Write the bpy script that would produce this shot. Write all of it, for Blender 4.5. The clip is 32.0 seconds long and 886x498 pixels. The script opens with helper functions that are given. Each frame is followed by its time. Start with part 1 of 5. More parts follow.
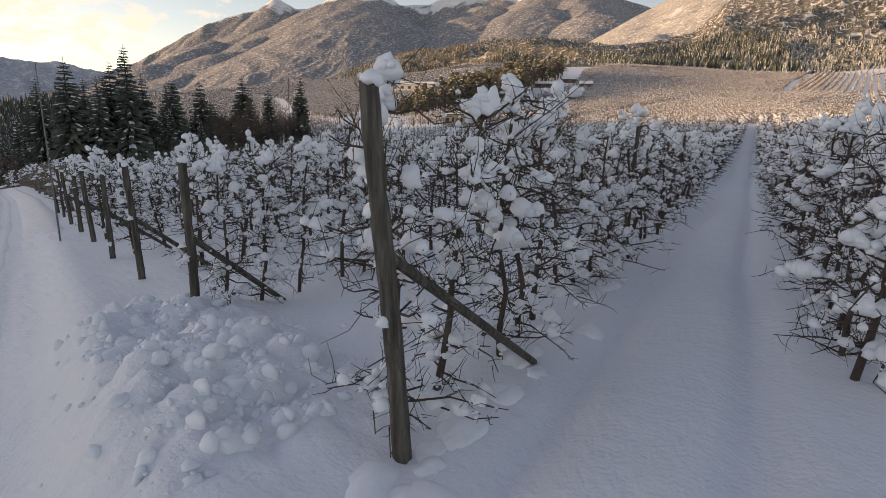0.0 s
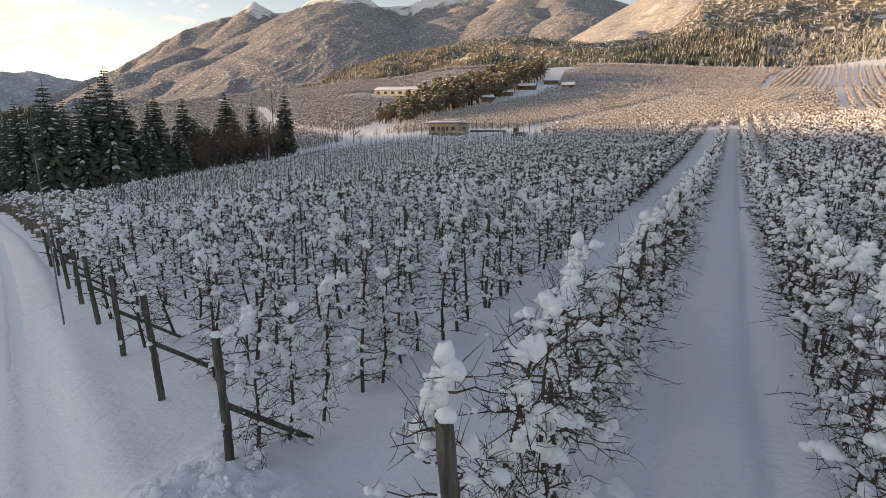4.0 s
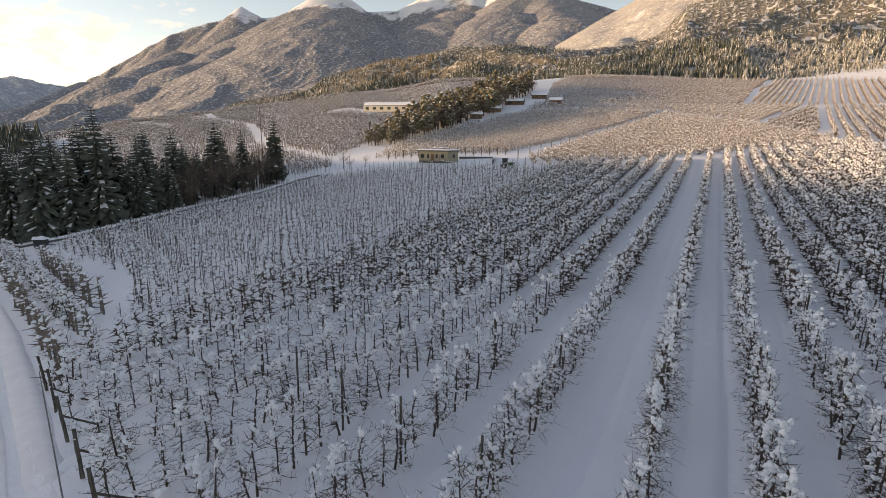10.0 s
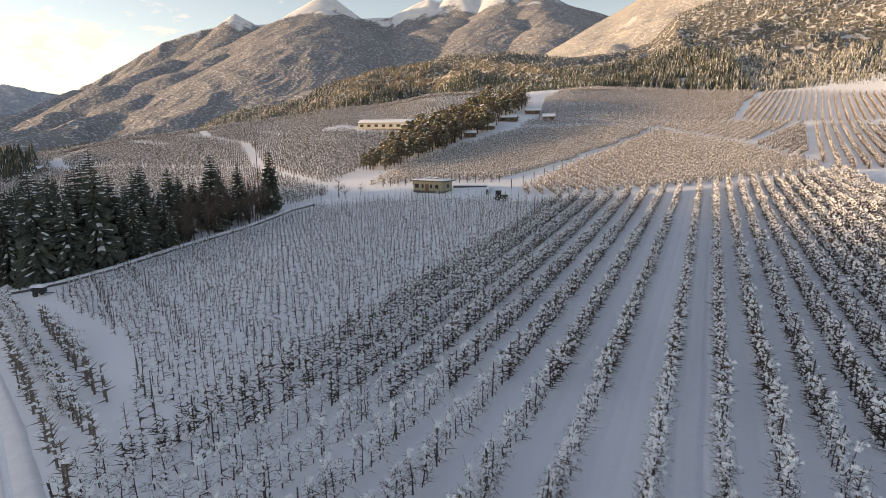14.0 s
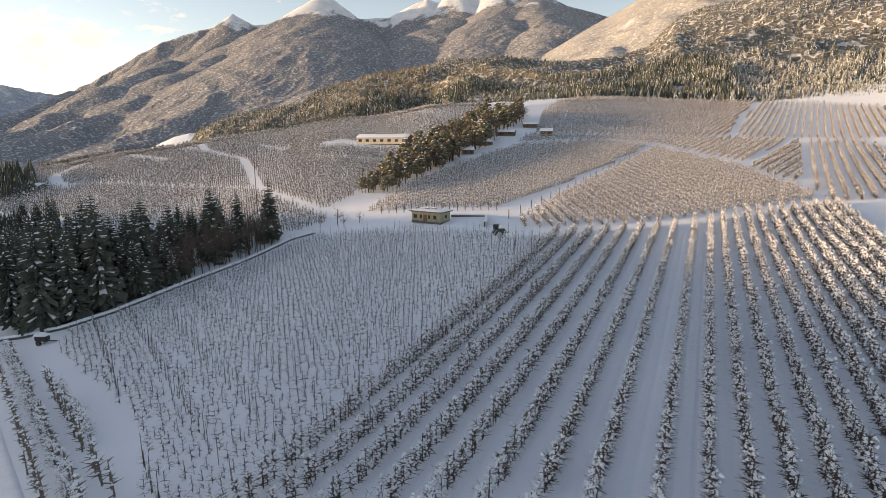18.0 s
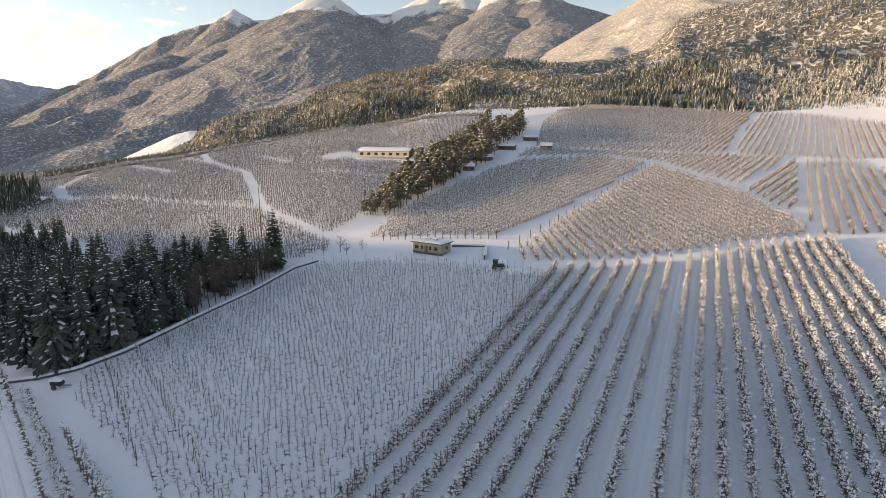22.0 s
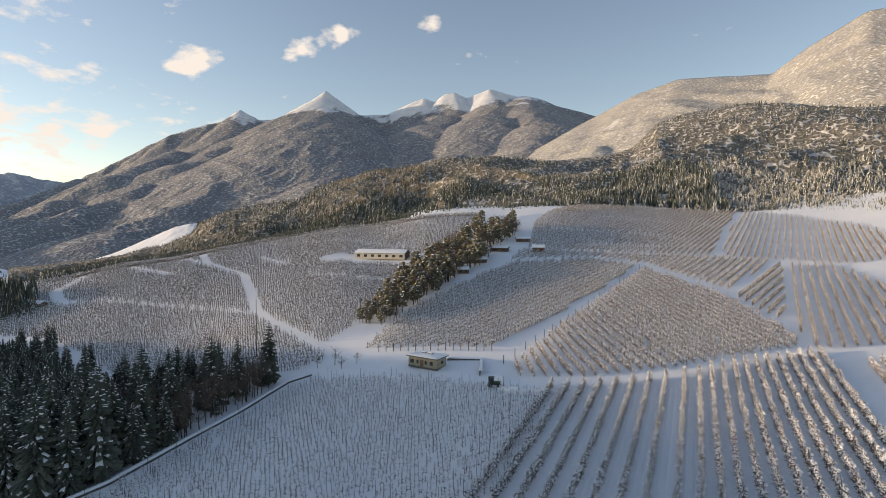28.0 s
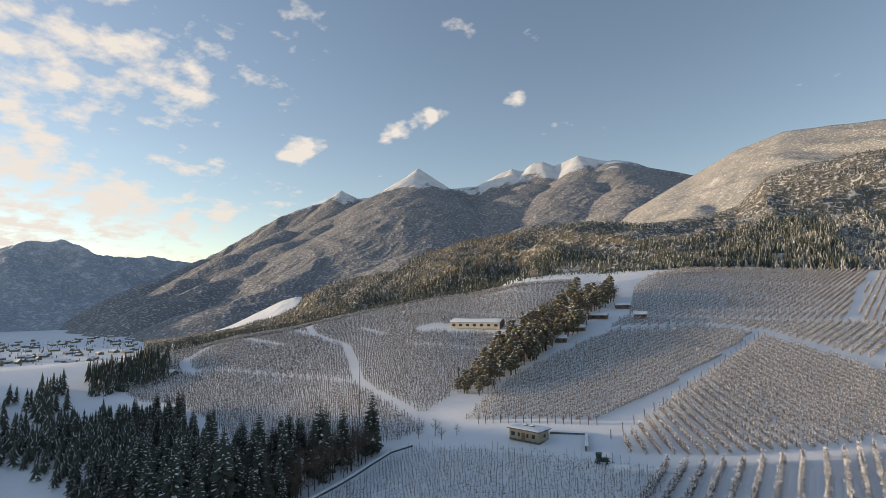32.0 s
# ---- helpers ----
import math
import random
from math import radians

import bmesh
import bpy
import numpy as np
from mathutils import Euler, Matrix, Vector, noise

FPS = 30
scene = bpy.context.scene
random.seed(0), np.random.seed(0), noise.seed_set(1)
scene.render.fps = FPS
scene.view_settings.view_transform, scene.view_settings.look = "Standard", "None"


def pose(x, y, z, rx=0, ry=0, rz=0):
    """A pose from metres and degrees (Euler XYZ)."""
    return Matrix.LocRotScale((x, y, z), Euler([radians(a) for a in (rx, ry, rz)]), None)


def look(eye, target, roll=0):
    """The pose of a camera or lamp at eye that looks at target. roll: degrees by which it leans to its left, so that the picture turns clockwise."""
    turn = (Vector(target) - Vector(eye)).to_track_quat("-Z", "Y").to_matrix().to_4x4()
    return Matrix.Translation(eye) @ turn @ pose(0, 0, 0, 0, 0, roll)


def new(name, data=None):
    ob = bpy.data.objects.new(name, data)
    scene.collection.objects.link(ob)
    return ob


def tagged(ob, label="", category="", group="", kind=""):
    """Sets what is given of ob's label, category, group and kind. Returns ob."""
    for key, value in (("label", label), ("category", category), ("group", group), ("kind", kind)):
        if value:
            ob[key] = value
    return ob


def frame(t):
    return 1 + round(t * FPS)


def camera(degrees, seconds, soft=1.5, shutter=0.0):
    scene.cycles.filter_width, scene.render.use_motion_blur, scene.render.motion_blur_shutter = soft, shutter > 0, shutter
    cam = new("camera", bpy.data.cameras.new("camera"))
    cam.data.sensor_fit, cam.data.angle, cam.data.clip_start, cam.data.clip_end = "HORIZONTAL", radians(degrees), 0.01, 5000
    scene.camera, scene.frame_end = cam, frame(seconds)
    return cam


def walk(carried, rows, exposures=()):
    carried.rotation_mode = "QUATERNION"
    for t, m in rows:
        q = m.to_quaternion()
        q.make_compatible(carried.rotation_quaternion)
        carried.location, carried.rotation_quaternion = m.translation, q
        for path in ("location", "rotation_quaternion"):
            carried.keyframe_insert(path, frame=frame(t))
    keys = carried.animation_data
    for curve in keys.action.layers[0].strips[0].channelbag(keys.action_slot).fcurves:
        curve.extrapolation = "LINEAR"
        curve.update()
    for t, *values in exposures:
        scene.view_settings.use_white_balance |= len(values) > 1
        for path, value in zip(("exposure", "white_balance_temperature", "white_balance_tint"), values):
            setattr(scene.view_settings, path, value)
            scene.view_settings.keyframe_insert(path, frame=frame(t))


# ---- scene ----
# ---- camera ----
cam = camera(82.1, 32.0, soft=0.75)
PATH = [
    (0, (-0.34, -0.84, 1.95), (-1.350, 0.829, 1.514), 2.05),
    (1, (-0.56, -0.92, 2.43), (-1.556, 0.759, 1.986), 1.71),
    (2, (-0.73, -0.81, 2.68), (-1.717, 0.873, 2.243), 1.10),
    (3, (-0.87, -0.90, 3.24), (-1.859, 0.780, 2.799), 1.04),
    (3.5, (-0.93, -0.87, 3.57), (-1.909, 0.819, 3.135), 0.81),
    (6, (-1.06, -0.98, 5.56), (-2.015, 0.721, 5.119), 0.20),
    (7, (-1.23, -0.58, 6.38), (-2.178, 1.123, 5.943), 0.99),
    (8, (-1.30, -0.54, 7.38), (-2.244, 1.166, 6.945), 0.92),
    (9, (-1.36, -0.63, 8.40), (-2.303, 1.086, 7.985), 0.40),
    (10, (-1.43, -0.39, 9.65), (-2.363, 1.324, 9.231), 0.34),
    (11, (-1.54, -0.31, 10.88), (-2.477, 1.405, 10.462), -0.44),
    (12, (-1.49, -0.20, 12.22), (-2.424, 1.514, 11.808), -0.32),
    (13, (-1.39, -0.24, 13.90), (-2.321, 1.481, 13.488), -0.44),
    (14, (-1.33, -0.28, 15.90), (-2.253, 1.452, 15.496), -0.06),
    (17, (-1.32, 0.15, 21.64), (-2.219, 1.886, 21.235), 0.46),
    (18, (-1.49, 0.08, 23.61), (-2.407, 1.816, 23.204), -0.06),
    (19, (-1.54, -0.06, 25.60), (-2.445, 1.672, 25.188), -0.26),
    (20, (-1.32, -0.24, 27.85), (-2.217, 1.495, 27.417), 0.04),
    (21, (-1.23, -0.55, 30.31), (-2.131, 1.190, 29.896), 0.14),
    (22, (-1.29, -0.94, 32.80), (-2.202, 0.790, 32.380), 0.38),
    (23, (-1.27, -1.32, 35.21), (-2.186, 0.408, 34.782), 0.74),
    (24, (-1.15, -1.53, 37.12), (-2.065, 0.198, 36.695), 0.22),
    (27, (-0.74, -1.69, 37.49), (-1.652, 0.035, 37.059), 0.19),
    (27.5, (-0.84, -1.98, 38.34), (-1.749, -0.232, 37.991), 0.36),
    (28, (-0.82, -2.25, 39.67), (-1.735, -0.475, 39.593), 0.35),
    (28.5, (-0.31, -2.76, 40.22), (-1.239, -0.990, 40.344), -0.37),
    (29, (0.14, -3.10, 40.27), (-0.794, -1.334, 40.434), -0.38),
    (30, (0.50, -3.23, 40.17), (-0.419, -1.460, 40.353), -0.26),
    (31, (0.42, -3.40, 40.17), (-0.494, -1.630, 40.348), -0.53),
    (31.5, (0.08, -4.02, 40.09), (-0.841, -2.253, 40.277), -0.73),
    (32, (-0.53, -5.23, 39.77), (-1.740, -3.651, 39.964), -0.90),
]
walk(cam, [(t, look(eye, target, roll)) for t, eye, target, roll in PATH], exposures=[(0, 0.67, 10100, 24), (3, 0.82, 10100, 23), (6, 0.80, 10000, 22), (13, 0.83, 9900, 21), (21, 0.87, 9150, 18), (27, 0.83, 8750, 17), (28.5, 0.34, 7850, 13), (32, 0.32, 7750, 12)])

# ---- light ----
SUN_AZ, SUN_EL = 117.0, 6.5          # degrees left of the rows' direction, and up
sun_dir = Vector((-math.sin(radians(SUN_AZ)) * math.cos(radians(SUN_EL)), math.cos(radians(SUN_AZ)) * math.cos(radians(SUN_EL)), math.sin(radians(SUN_EL))))
sun = new("sun", bpy.data.lights.new("sun", "SUN"))
sun.data.energy, sun.data.angle, sun.data.color = 3.7, radians(0.6), (1.0, 0.83, 0.62)
sun.matrix_world = look(sun_dir * 50, (0, 0, 0))
scene.view_settings.exposure = 0.0

world = bpy.data.worlds.new("world")
scene.world = world
world.use_nodes = True
wn, wl = world.node_tree.nodes, world.node_tree.links
wn.clear()
w_out, w_bg = wn.new("ShaderNodeOutputWorld"), wn.new("ShaderNodeBackground")
w_sky = wn.new("ShaderNodeTexSky")
w_sky.sky_type, w_sky.sun_disc, w_sky.sun_elevation, w_sky.sun_rotation = "NISHITA", False, radians(20), radians(-SUN_AZ)
w_sky.air_density, w_sky.dust_density, w_sky.ozone_density = 1.0, 0.2, 1.5
w_bg.inputs["Strength"].default_value = 0.125
# clouds: flat layer seen in perspective (direction divided by its height)
w_co = wn.new("ShaderNodeTexCoord")
w_sep = wn.new("ShaderNodeSeparateXYZ")
wl.new(w_co.outputs["Generated"], w_sep.inputs[0])


def w_math(op, a, b=None, c=None):
    n = wn.new("ShaderNodeMath")
    n.operation = op
    for k, v in enumerate((a, b, c)):
        if v is None:
            continue
        if isinstance(v, (int, float)):
            n.inputs[k].default_value = v
        else:
            wl.new(v, n.inputs[k])
    return n.outputs[0]


w_h = w_math("ADD", w_math("MAXIMUM", w_sep.outputs[2], 0.0), 0.22)
w_cx, w_cy = w_math("DIVIDE", w_sep.outputs[0], w_h), w_math("DIVIDE", w_sep.outputs[1], w_h)
w_cmb = wn.new("ShaderNodeCombineXYZ")
wl.new(w_cx, w_cmb.inputs[0]), wl.new(w_cy, w_cmb.inputs[1])
w_n1 = wn.new("ShaderNodeTexNoise")
w_n1.inputs["Scale"].default_value, w_n1.inputs["Detail"].default_value, w_n1.inputs["Roughness"].default_value = 9.0, 10.0, 0.58
wl.new(w_cmb.outputs[0], w_n1.inputs["Vector"])
w_n2 = wn.new("ShaderNodeTexNoise")
w_n2.inputs["Scale"].default_value, w_n2.inputs["Detail"].default_value = 2.2, 2.0
wl.new(w_cmb.outputs[0], w_n2.inputs["Vector"])
# more cloud towards the left of the valley, little to the right
w_left = wn.new("ShaderNodeMapRange")
w_left.inputs[1].default_value, w_left.inputs[2].default_value, w_left.inputs[3].default_value, w_left.inputs[4].default_value = -0.62, -0.98, -0.06, 0.15
wl.new(w_sep.outputs[0], w_left.inputs[0])
w_cov = w_math("ADD", w_math("ADD", w_math("MULTIPLY", w_n2.outputs[0], 0.45), w_math("MULTIPLY", w_n1.outputs[0], 0.8)), w_left.outputs[0])
# single clouds and the bank behind the mountain: azimuth, height in degrees, width, weight
for az_, el_, wide_, more_ in ((37.6, 20.8, 2.0, 0.24), (39.5, 19.8, 1.9, 0.24), (41.6, 18.8, 1.7, 0.24), (43.6, 18.2, 1.5, 0.2), (54, 16.2, 2.4, 0.22), (51.5, 16.8, 2.0, 0.16), (29, 21.7, 2.0, 0.16), (36, 28.5, 3.2, 0.2), (70, 9.0, 3.6, 0.14), (65.5, 8.6, 2.8, 0.16), (61.5, 9.0, 2.2, 0.16), (71, 27, 14, 0.09), (80, 10, 8, 0.10)):
    w_dot = wn.new("ShaderNodeVectorMath")
    w_dot.operation = "DOT_PRODUCT"
    w_dot.inputs[1].default_value = (-math.sin(radians(az_)) * math.cos(radians(el_)), math.cos(radians(az_)) * math.cos(radians(el_)), math.sin(radians(el_)))
    wl.new(w_co.outputs["Generated"], w_dot.inputs[0])
    w_near = wn.new("ShaderNodeMapRange")
    w_near.interpolation_type = "SMOOTHSTEP"
    w_near.inputs[1].default_value, w_near.inputs[2].default_value, w_near.inputs[4].default_value = math.cos(radians(wide_)), 1.0, more_
    wl.new(w_dot.outputs["Value"], w_near.inputs[0])
    w_cov = w_math("ADD", w_cov, w_near.outputs[0])
w_den = wn.new("ShaderNodeMapRange")
w_den.inputs[1].default_value, w_den.inputs[2].default_value = 0.75, 0.90
wl.new(w_cov, w_den.inputs[0])
w_mix = wn.new("ShaderNodeMix")
w_mix.data_type = "RGBA"
wl.new(w_den.outputs[0], w_mix.inputs[0])
wl.new(w_sky.outputs[0], w_mix.inputs[6])
w_mix.inputs[7].default_value = (5.0, 5.1, 5.35, 1)
wl.new(w_mix.outputs[2], w_bg.inputs["Color"])
wl.new(w_bg.outputs[0], w_out.inputs[0])


# ---- materials ----
def material(name, rough=0.8):
    m = bpy.data.materials.new(name)
    m.use_nodes = True
    b = m.node_tree.nodes["Principled BSDF"]
    b.inputs["Roughness"].default_value = rough
    return m, m.node_tree.nodes, m.node_tree.links, b


def tex(nodes, links, kind, scale, detail=4.0, rough=0.55, space="Object", stretch=None):
    co = nodes.new("ShaderNodeTexCoord")
    out = co.outputs[space]
    if stretch:
        mp = nodes.new("ShaderNodeMapping")
        mp.inputs["Scale"].default_value = stretch
        links.new(out, mp.inputs[0])
        out = mp.outputs[0]
    n = nodes.new("ShaderNodeTexNoise" if kind == "noise" else "ShaderNodeTexVoronoi")
    n.inputs["Scale"].default_value = scale
    if kind == "noise":
        n.inputs["Detail"].default_value, n.inputs["Roughness"].default_value = detail, rough
    links.new(out, n.inputs["Vector"])
    return n


def ramp(nodes, links, source, stops):
    r = nodes.new("ShaderNodeValToRGB")
    while len(r.color_ramp.elements) < len(stops):
        r.color_ramp.elements.new(0.5)
    for e, (p, c) in zip(r.color_ramp.elements, stops):
        e.position, e.color = p, (*c, 1)
    links.new(source, r.inputs[0])
    return r.outputs[0]


def bump(nodes, links, bsdf, source, strength, distance):
    b = nodes.new("ShaderNodeBump")
    b.inputs["Strength"].default_value, b.inputs["Distance"].default_value = strength, distance
    links.new(source, b.inputs["Height"])
    links.new(b.outputs[0], bsdf.inputs["Normal"])
    return b


def plain(name, stops, scale, rough=0.8, detail=5.0, relief=0.3, depth=0.01, stretch=None, space="Object"):
    """A surface of mottled colour with relief of the same grain."""
    m, n, l, b = material(name, rough)
    t = tex(n, l, "noise", scale, detail, 0.6, space, stretch)
    l.new(ramp(n, l, t.outputs[0], stops), b.inputs["Base Color"])
    if relief:
        bump(n, l, b, t.outputs[0], relief, depth)
    return m


def snow_ground_material():
    m, n, l, b = material("snow_ground", 0.62)
    big, fine = tex(n, l, "noise", 0.035, 4), tex(n, l, "noise", 9.0, 6, 0.65)
    l.new(ramp(n, l, big.outputs[0], [(0.3, (0.76, 0.78, 0.82)), (0.7, (0.85, 0.86, 0.88))]), b.inputs["Base Color"])
    mid = tex(n, l, "noise", 1.1, 5, 0.6)
    add = n.new("ShaderNodeMath")
    add.operation = "MULTIPLY_ADD"
    l.new(mid.outputs[0], add.inputs[0])
    add.inputs[1].default_value = 3.0
    l.new(fine.outputs[0], add.inputs[2])
    bump(n, l, b, add.outputs[0], 0.7, 0.045)
    return m


SNOW_GROUND = snow_ground_material()
SNOW = plain("snow", [(0.3, (0.80, 0.82, 0.85)), (0.7, (0.87, 0.88, 0.90))], 14.0, 0.6, 5, 0.4, 0.012)
BARK = plain("bark", [(0.3, (0.042, 0.029, 0.024)), (0.55, (0.086, 0.060, 0.047)), (0.8, (0.16, 0.12, 0.092))], 18.0, 0.9, 5, 0.6, 0.006, (1, 1, 0.25))
POST = plain("post_wood", [(0.3, (0.030, 0.025, 0.022)), (0.5, (0.085, 0.072, 0.058)), (0.62, (0.13, 0.115, 0.092)), (0.75, (0.24, 0.215, 0.17))], 22.0, 0.9, 8, 0.9, 0.012, (1, 1, 0.10))
NEEDLES = plain("needles", [(0.3, (0.042, 0.050, 0.040)), (0.7, (0.105, 0.115, 0.088))], 3.0, 0.8, 4, 0)
PINE = plain("pine_crowns", [(0.3, (0.08, 0.075, 0.042)), (0.7, (0.22, 0.19, 0.12))], 9.0, 0.85, 4, 0)
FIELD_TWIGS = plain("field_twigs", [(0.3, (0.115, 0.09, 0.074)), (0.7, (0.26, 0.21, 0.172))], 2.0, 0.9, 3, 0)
TWIGS = plain("twigs", [(0.3, (0.085, 0.062, 0.050)), (0.7, (0.20, 0.148, 0.12))], 4.0, 0.9, 3, 0)


def slope_material(name, low, high, snow_from, snow_to, cell, snowy, climb=0.0, dusting=0.0):
    """Wooded mountain side: crowns as small cells, snow between them, bare snow above the tree line."""
    m, n, l, b = material(name, 0.9)
    crowns, patches = tex(n, l, "voronoi", 1.0 / cell), tex(n, l, "noise", 0.006, 6, 0.62)
    wood = ramp(n, l, crowns.outputs["Distance"], [(0.05, high), (0.55, low), (0.8, snowy)])
    geo = n.new("ShaderNodeNewGeometry")
    sep = n.new("ShaderNodeSeparateXYZ")
    l.new(geo.outputs["Position"], sep.inputs[0])
    add = n.new("ShaderNodeMath")
    add.operation = "MULTIPLY_ADD"
    l.new(patches.outputs[0], add.inputs[0])
    add.inputs[1].default_value = 520.0
    l.new(sep.outputs[2], add.inputs[2])
    # the snow line climbs towards the east
    east = n.new("ShaderNodeMath")
    east.operation = "MULTIPLY_ADD"
    l.new(sep.outputs[0], east.inputs[0])
    east.inputs[1].default_value = -climb
    l.new(add.outputs[0], east.inputs[2])
    add = east
    line = n.new("ShaderNodeMapRange")
    line.inputs[1].default_value, line.inputs[2].default_value = snow_from + 260, snow_to + 260
    l.new(add.outputs[0], line.inputs[0])
    mix = n.new("ShaderNodeMix")
    mix.data_type = "RGBA"
    l.new(line.outputs[0], mix.inputs[0])
    l.new(wood, mix.inputs[6])
    mix.inputs[7].default_value = (0.84, 0.85, 0.87, 1)
    if dusting:
        # clearings and snowy screes between the woods
        clear = tex(n, l, "noise", 0.0075, 8, 0.72, stretch=(1, 1, 0.35))
        mix3 = n.new("ShaderNodeMix")
        mix3.data_type = "RGBA"
        l.new(ramp(n, l, clear.outputs[0], [(dusting, (0, 0, 0)), (dusting + 0.07, (0.75, 0.75, 0.75))]), mix3.inputs[0])
        l.new(mix.outputs[2], mix3.inputs[6])
        mix3.inputs[7].default_value = (0.78, 0.78, 0.79, 1)
        mix = mix3
    tint = tex(n, l, "noise", 0.011, 5, 0.6)
    mix2 = n.new("ShaderNodeMix")
    mix2.data_type, mix2.blend_type = "RGBA", "MULTIPLY"
    mix2.inputs[0].default_value = 1.0
    l.new(mix.outputs[2], mix2.inputs[6])
    l.new(ramp(n, l, tint.outputs[0], [(0.3, (0.72, 0.74, 0.80)), (0.7, (1.0, 0.98, 0.94))]), mix2.inputs[7])
    l.new(mix2.outputs[2], b.inputs["Base Color"])
    bump(n, l, b, crowns.outputs["Distance"], 0.5, cell * 0.5)
    return m


MASSIF = slope_material("massif", (0.19, 0.19, 0.20), (0.33, 0.325, 0.325), 1190, 1235, 12, (0.56, 0.56, 0.57), 0.105, 0.68)
# haze over the far mountain is painted in: base colours lifted to pale blue
HAZED_SLOPE = slope_material("hazed_slope", (0.42, 0.45, 0.50), (0.48, 0.51, 0.55), 420, 640, 20, (0.66, 0.68, 0.71), 0.0, 0.56)
LARCH = slope_material("larch_slope", (0.30, 0.29, 0.27), (0.52, 0.495, 0.455), 900, 1200, 7, (0.76, 0.745, 0.72), 0.0, 0.62)
WOODED = slope_material("wooded_slope", (0.10, 0.095, 0.085), (0.28, 0.26, 0.22), 900, 1200, 6, (0.68, 0.66, 0.64), 0.0, 0.60)
GOLDEN = slope_material("golden_slope", (0.11, 0.095, 0.07), (0.24, 0.205, 0.145), 900, 1200, 6, (0.50, 0.48, 0.44))
FROST = plain("frosted_needles", [(0.3, (0.13, 0.125, 0.105)), (0.7, (0.46, 0.44, 0.40))], 0.4, 0.85, 4, 0)
BROWN = plain("brown_crowns", [(0.3, (0.13, 0.10, 0.065)), (0.7, (0.27, 0.21, 0.13))], 0.4, 0.85, 4, 0)


# ---- mesh helpers ----
def mesh(name, verts, tris, mats, index=None, smooth=False):
    me = bpy.data.meshes.new(name)
    verts, tris = np.asarray(verts, np.float32), np.asarray(tris, np.int32)
    me.vertices.add(len(verts))
    me.vertices.foreach_set("co", verts.ravel())
    me.loops.add(tris.size)
    me.loops.foreach_set("vertex_index", tris.ravel())
    me.polygons.add(len(tris))
    me.polygons.foreach_set("loop_start", np.arange(0, tris.size, 3, dtype=np.int32))
    me.polygons.foreach_set("loop_total", np.full(len(tris), 3, np.int32))
    if index is not None:
        me.polygons.foreach_set("material_index", np.asarray(index, np.int32))
    me.polygons.foreach_set("use_smooth", np.full(len(tris), smooth))
    for m in mats:
        me.materials.append(m)
    me.update(calc_edges=True)
    return me


def grid(nx, ny):
    """Triangles of a grid of nx by ny points, row by row."""
    i = (np.arange(ny - 1)[:, None] * nx + np.arange(nx - 1)[None]).ravel()
    return np.concatenate([np.stack([i, i + 1, i + nx + 1], 1), np.stack([i, i + nx + 1, i + nx], 1)])


def tube(points, radii, sides):
    """A tapering round stick along points, closed to a tip at its end."""
    p = np.asarray(points, float)
    d = np.gradient(p, axis=0)
    d /= np.linalg.norm(d, axis=1)[:, None] + 1e-9
    ref = np.where(np.abs(d[:, 2:3]) > 0.9, [[1.0, 0, 0]], [[0, 0, 1.0]])
    a = np.cross(d, ref)
    a /= np.linalg.norm(a, axis=1)[:, None] + 1e-9
    b = np.cross(d, a)
    th = np.arange(sides) / sides * 2 * np.pi
    ring = p[:, None] + (a[:, None] * np.cos(th)[None, :, None] + b[:, None] * np.sin(th)[None, :, None]) * np.asarray(radii)[:, None, None]
    n = len(p)
    k = np.arange(sides)
    tris = []
    for j in range(n - 1):
        u, v = j * sides + k, j * sides + (k + 1) % sides
        tris += [np.stack([u, v, v + sides], 1), np.stack([u, v + sides, u + sides], 1)]
    tip = n * sides
    u, v = (n - 1) * sides + k, (n - 1) * sides + (k + 1) % sides
    tris.append(np.stack([u, v, np.full(sides, tip)], 1))
    return np.concatenate([ring.reshape(-1, 3), p[-1:]]), np.concatenate(tris)


def ico(level):
    bm = bmesh.new()
    bmesh.ops.create_icosphere(bm, subdivisions=level, radius=1.0)
    v = np.array([x.co[:] for x in bm.verts])
    t = np.array([[x.index for x in f.verts] for f in bm.faces])
    bm.free()
    return v, t


ICO = {k: ico(k) for k in (1, 2, 3)}


def blob(rng, centre, size, level=1, lumpy=0.25):
    """A lump of snow: flattened below, bulging above."""
    v, t = ICO[level]
    v = v.copy()
    wave = sum(np.sin(v @ rng.normal(0, 2.2, 3) + rng.uniform(0, 6)) for _ in range(3)) / 3
    if level > 1:
        wave = wave + 0.55 * sum(np.sin(v @ rng.normal(0, 5.5, 3) + rng.uniform(0, 6)) for _ in range(3)) / 3 + rng.normal(0, 0.07, len(v))
    v = v * (1 + lumpy * wave)[:, None]
    v[:, 2] = np.where(v[:, 2] < 0, v[:, 2] * 0.7, v[:, 2])
    return v * np.asarray(size) + centre, t


class Pile:
    """Gathers pieces into one mesh."""

    def __init__(self):
        self.v, self.t, self.m, self.n = [], [], [], 0

    def add(self, vt, material=0):
        v, t = vt
        self.v.append(v), self.t.append(t + self.n), self.m.append(np.full(len(t), material))
        self.n += len(v)

    def get(self):
        return np.concatenate(self.v), np.concatenate(self.t), np.concatenate(self.m)


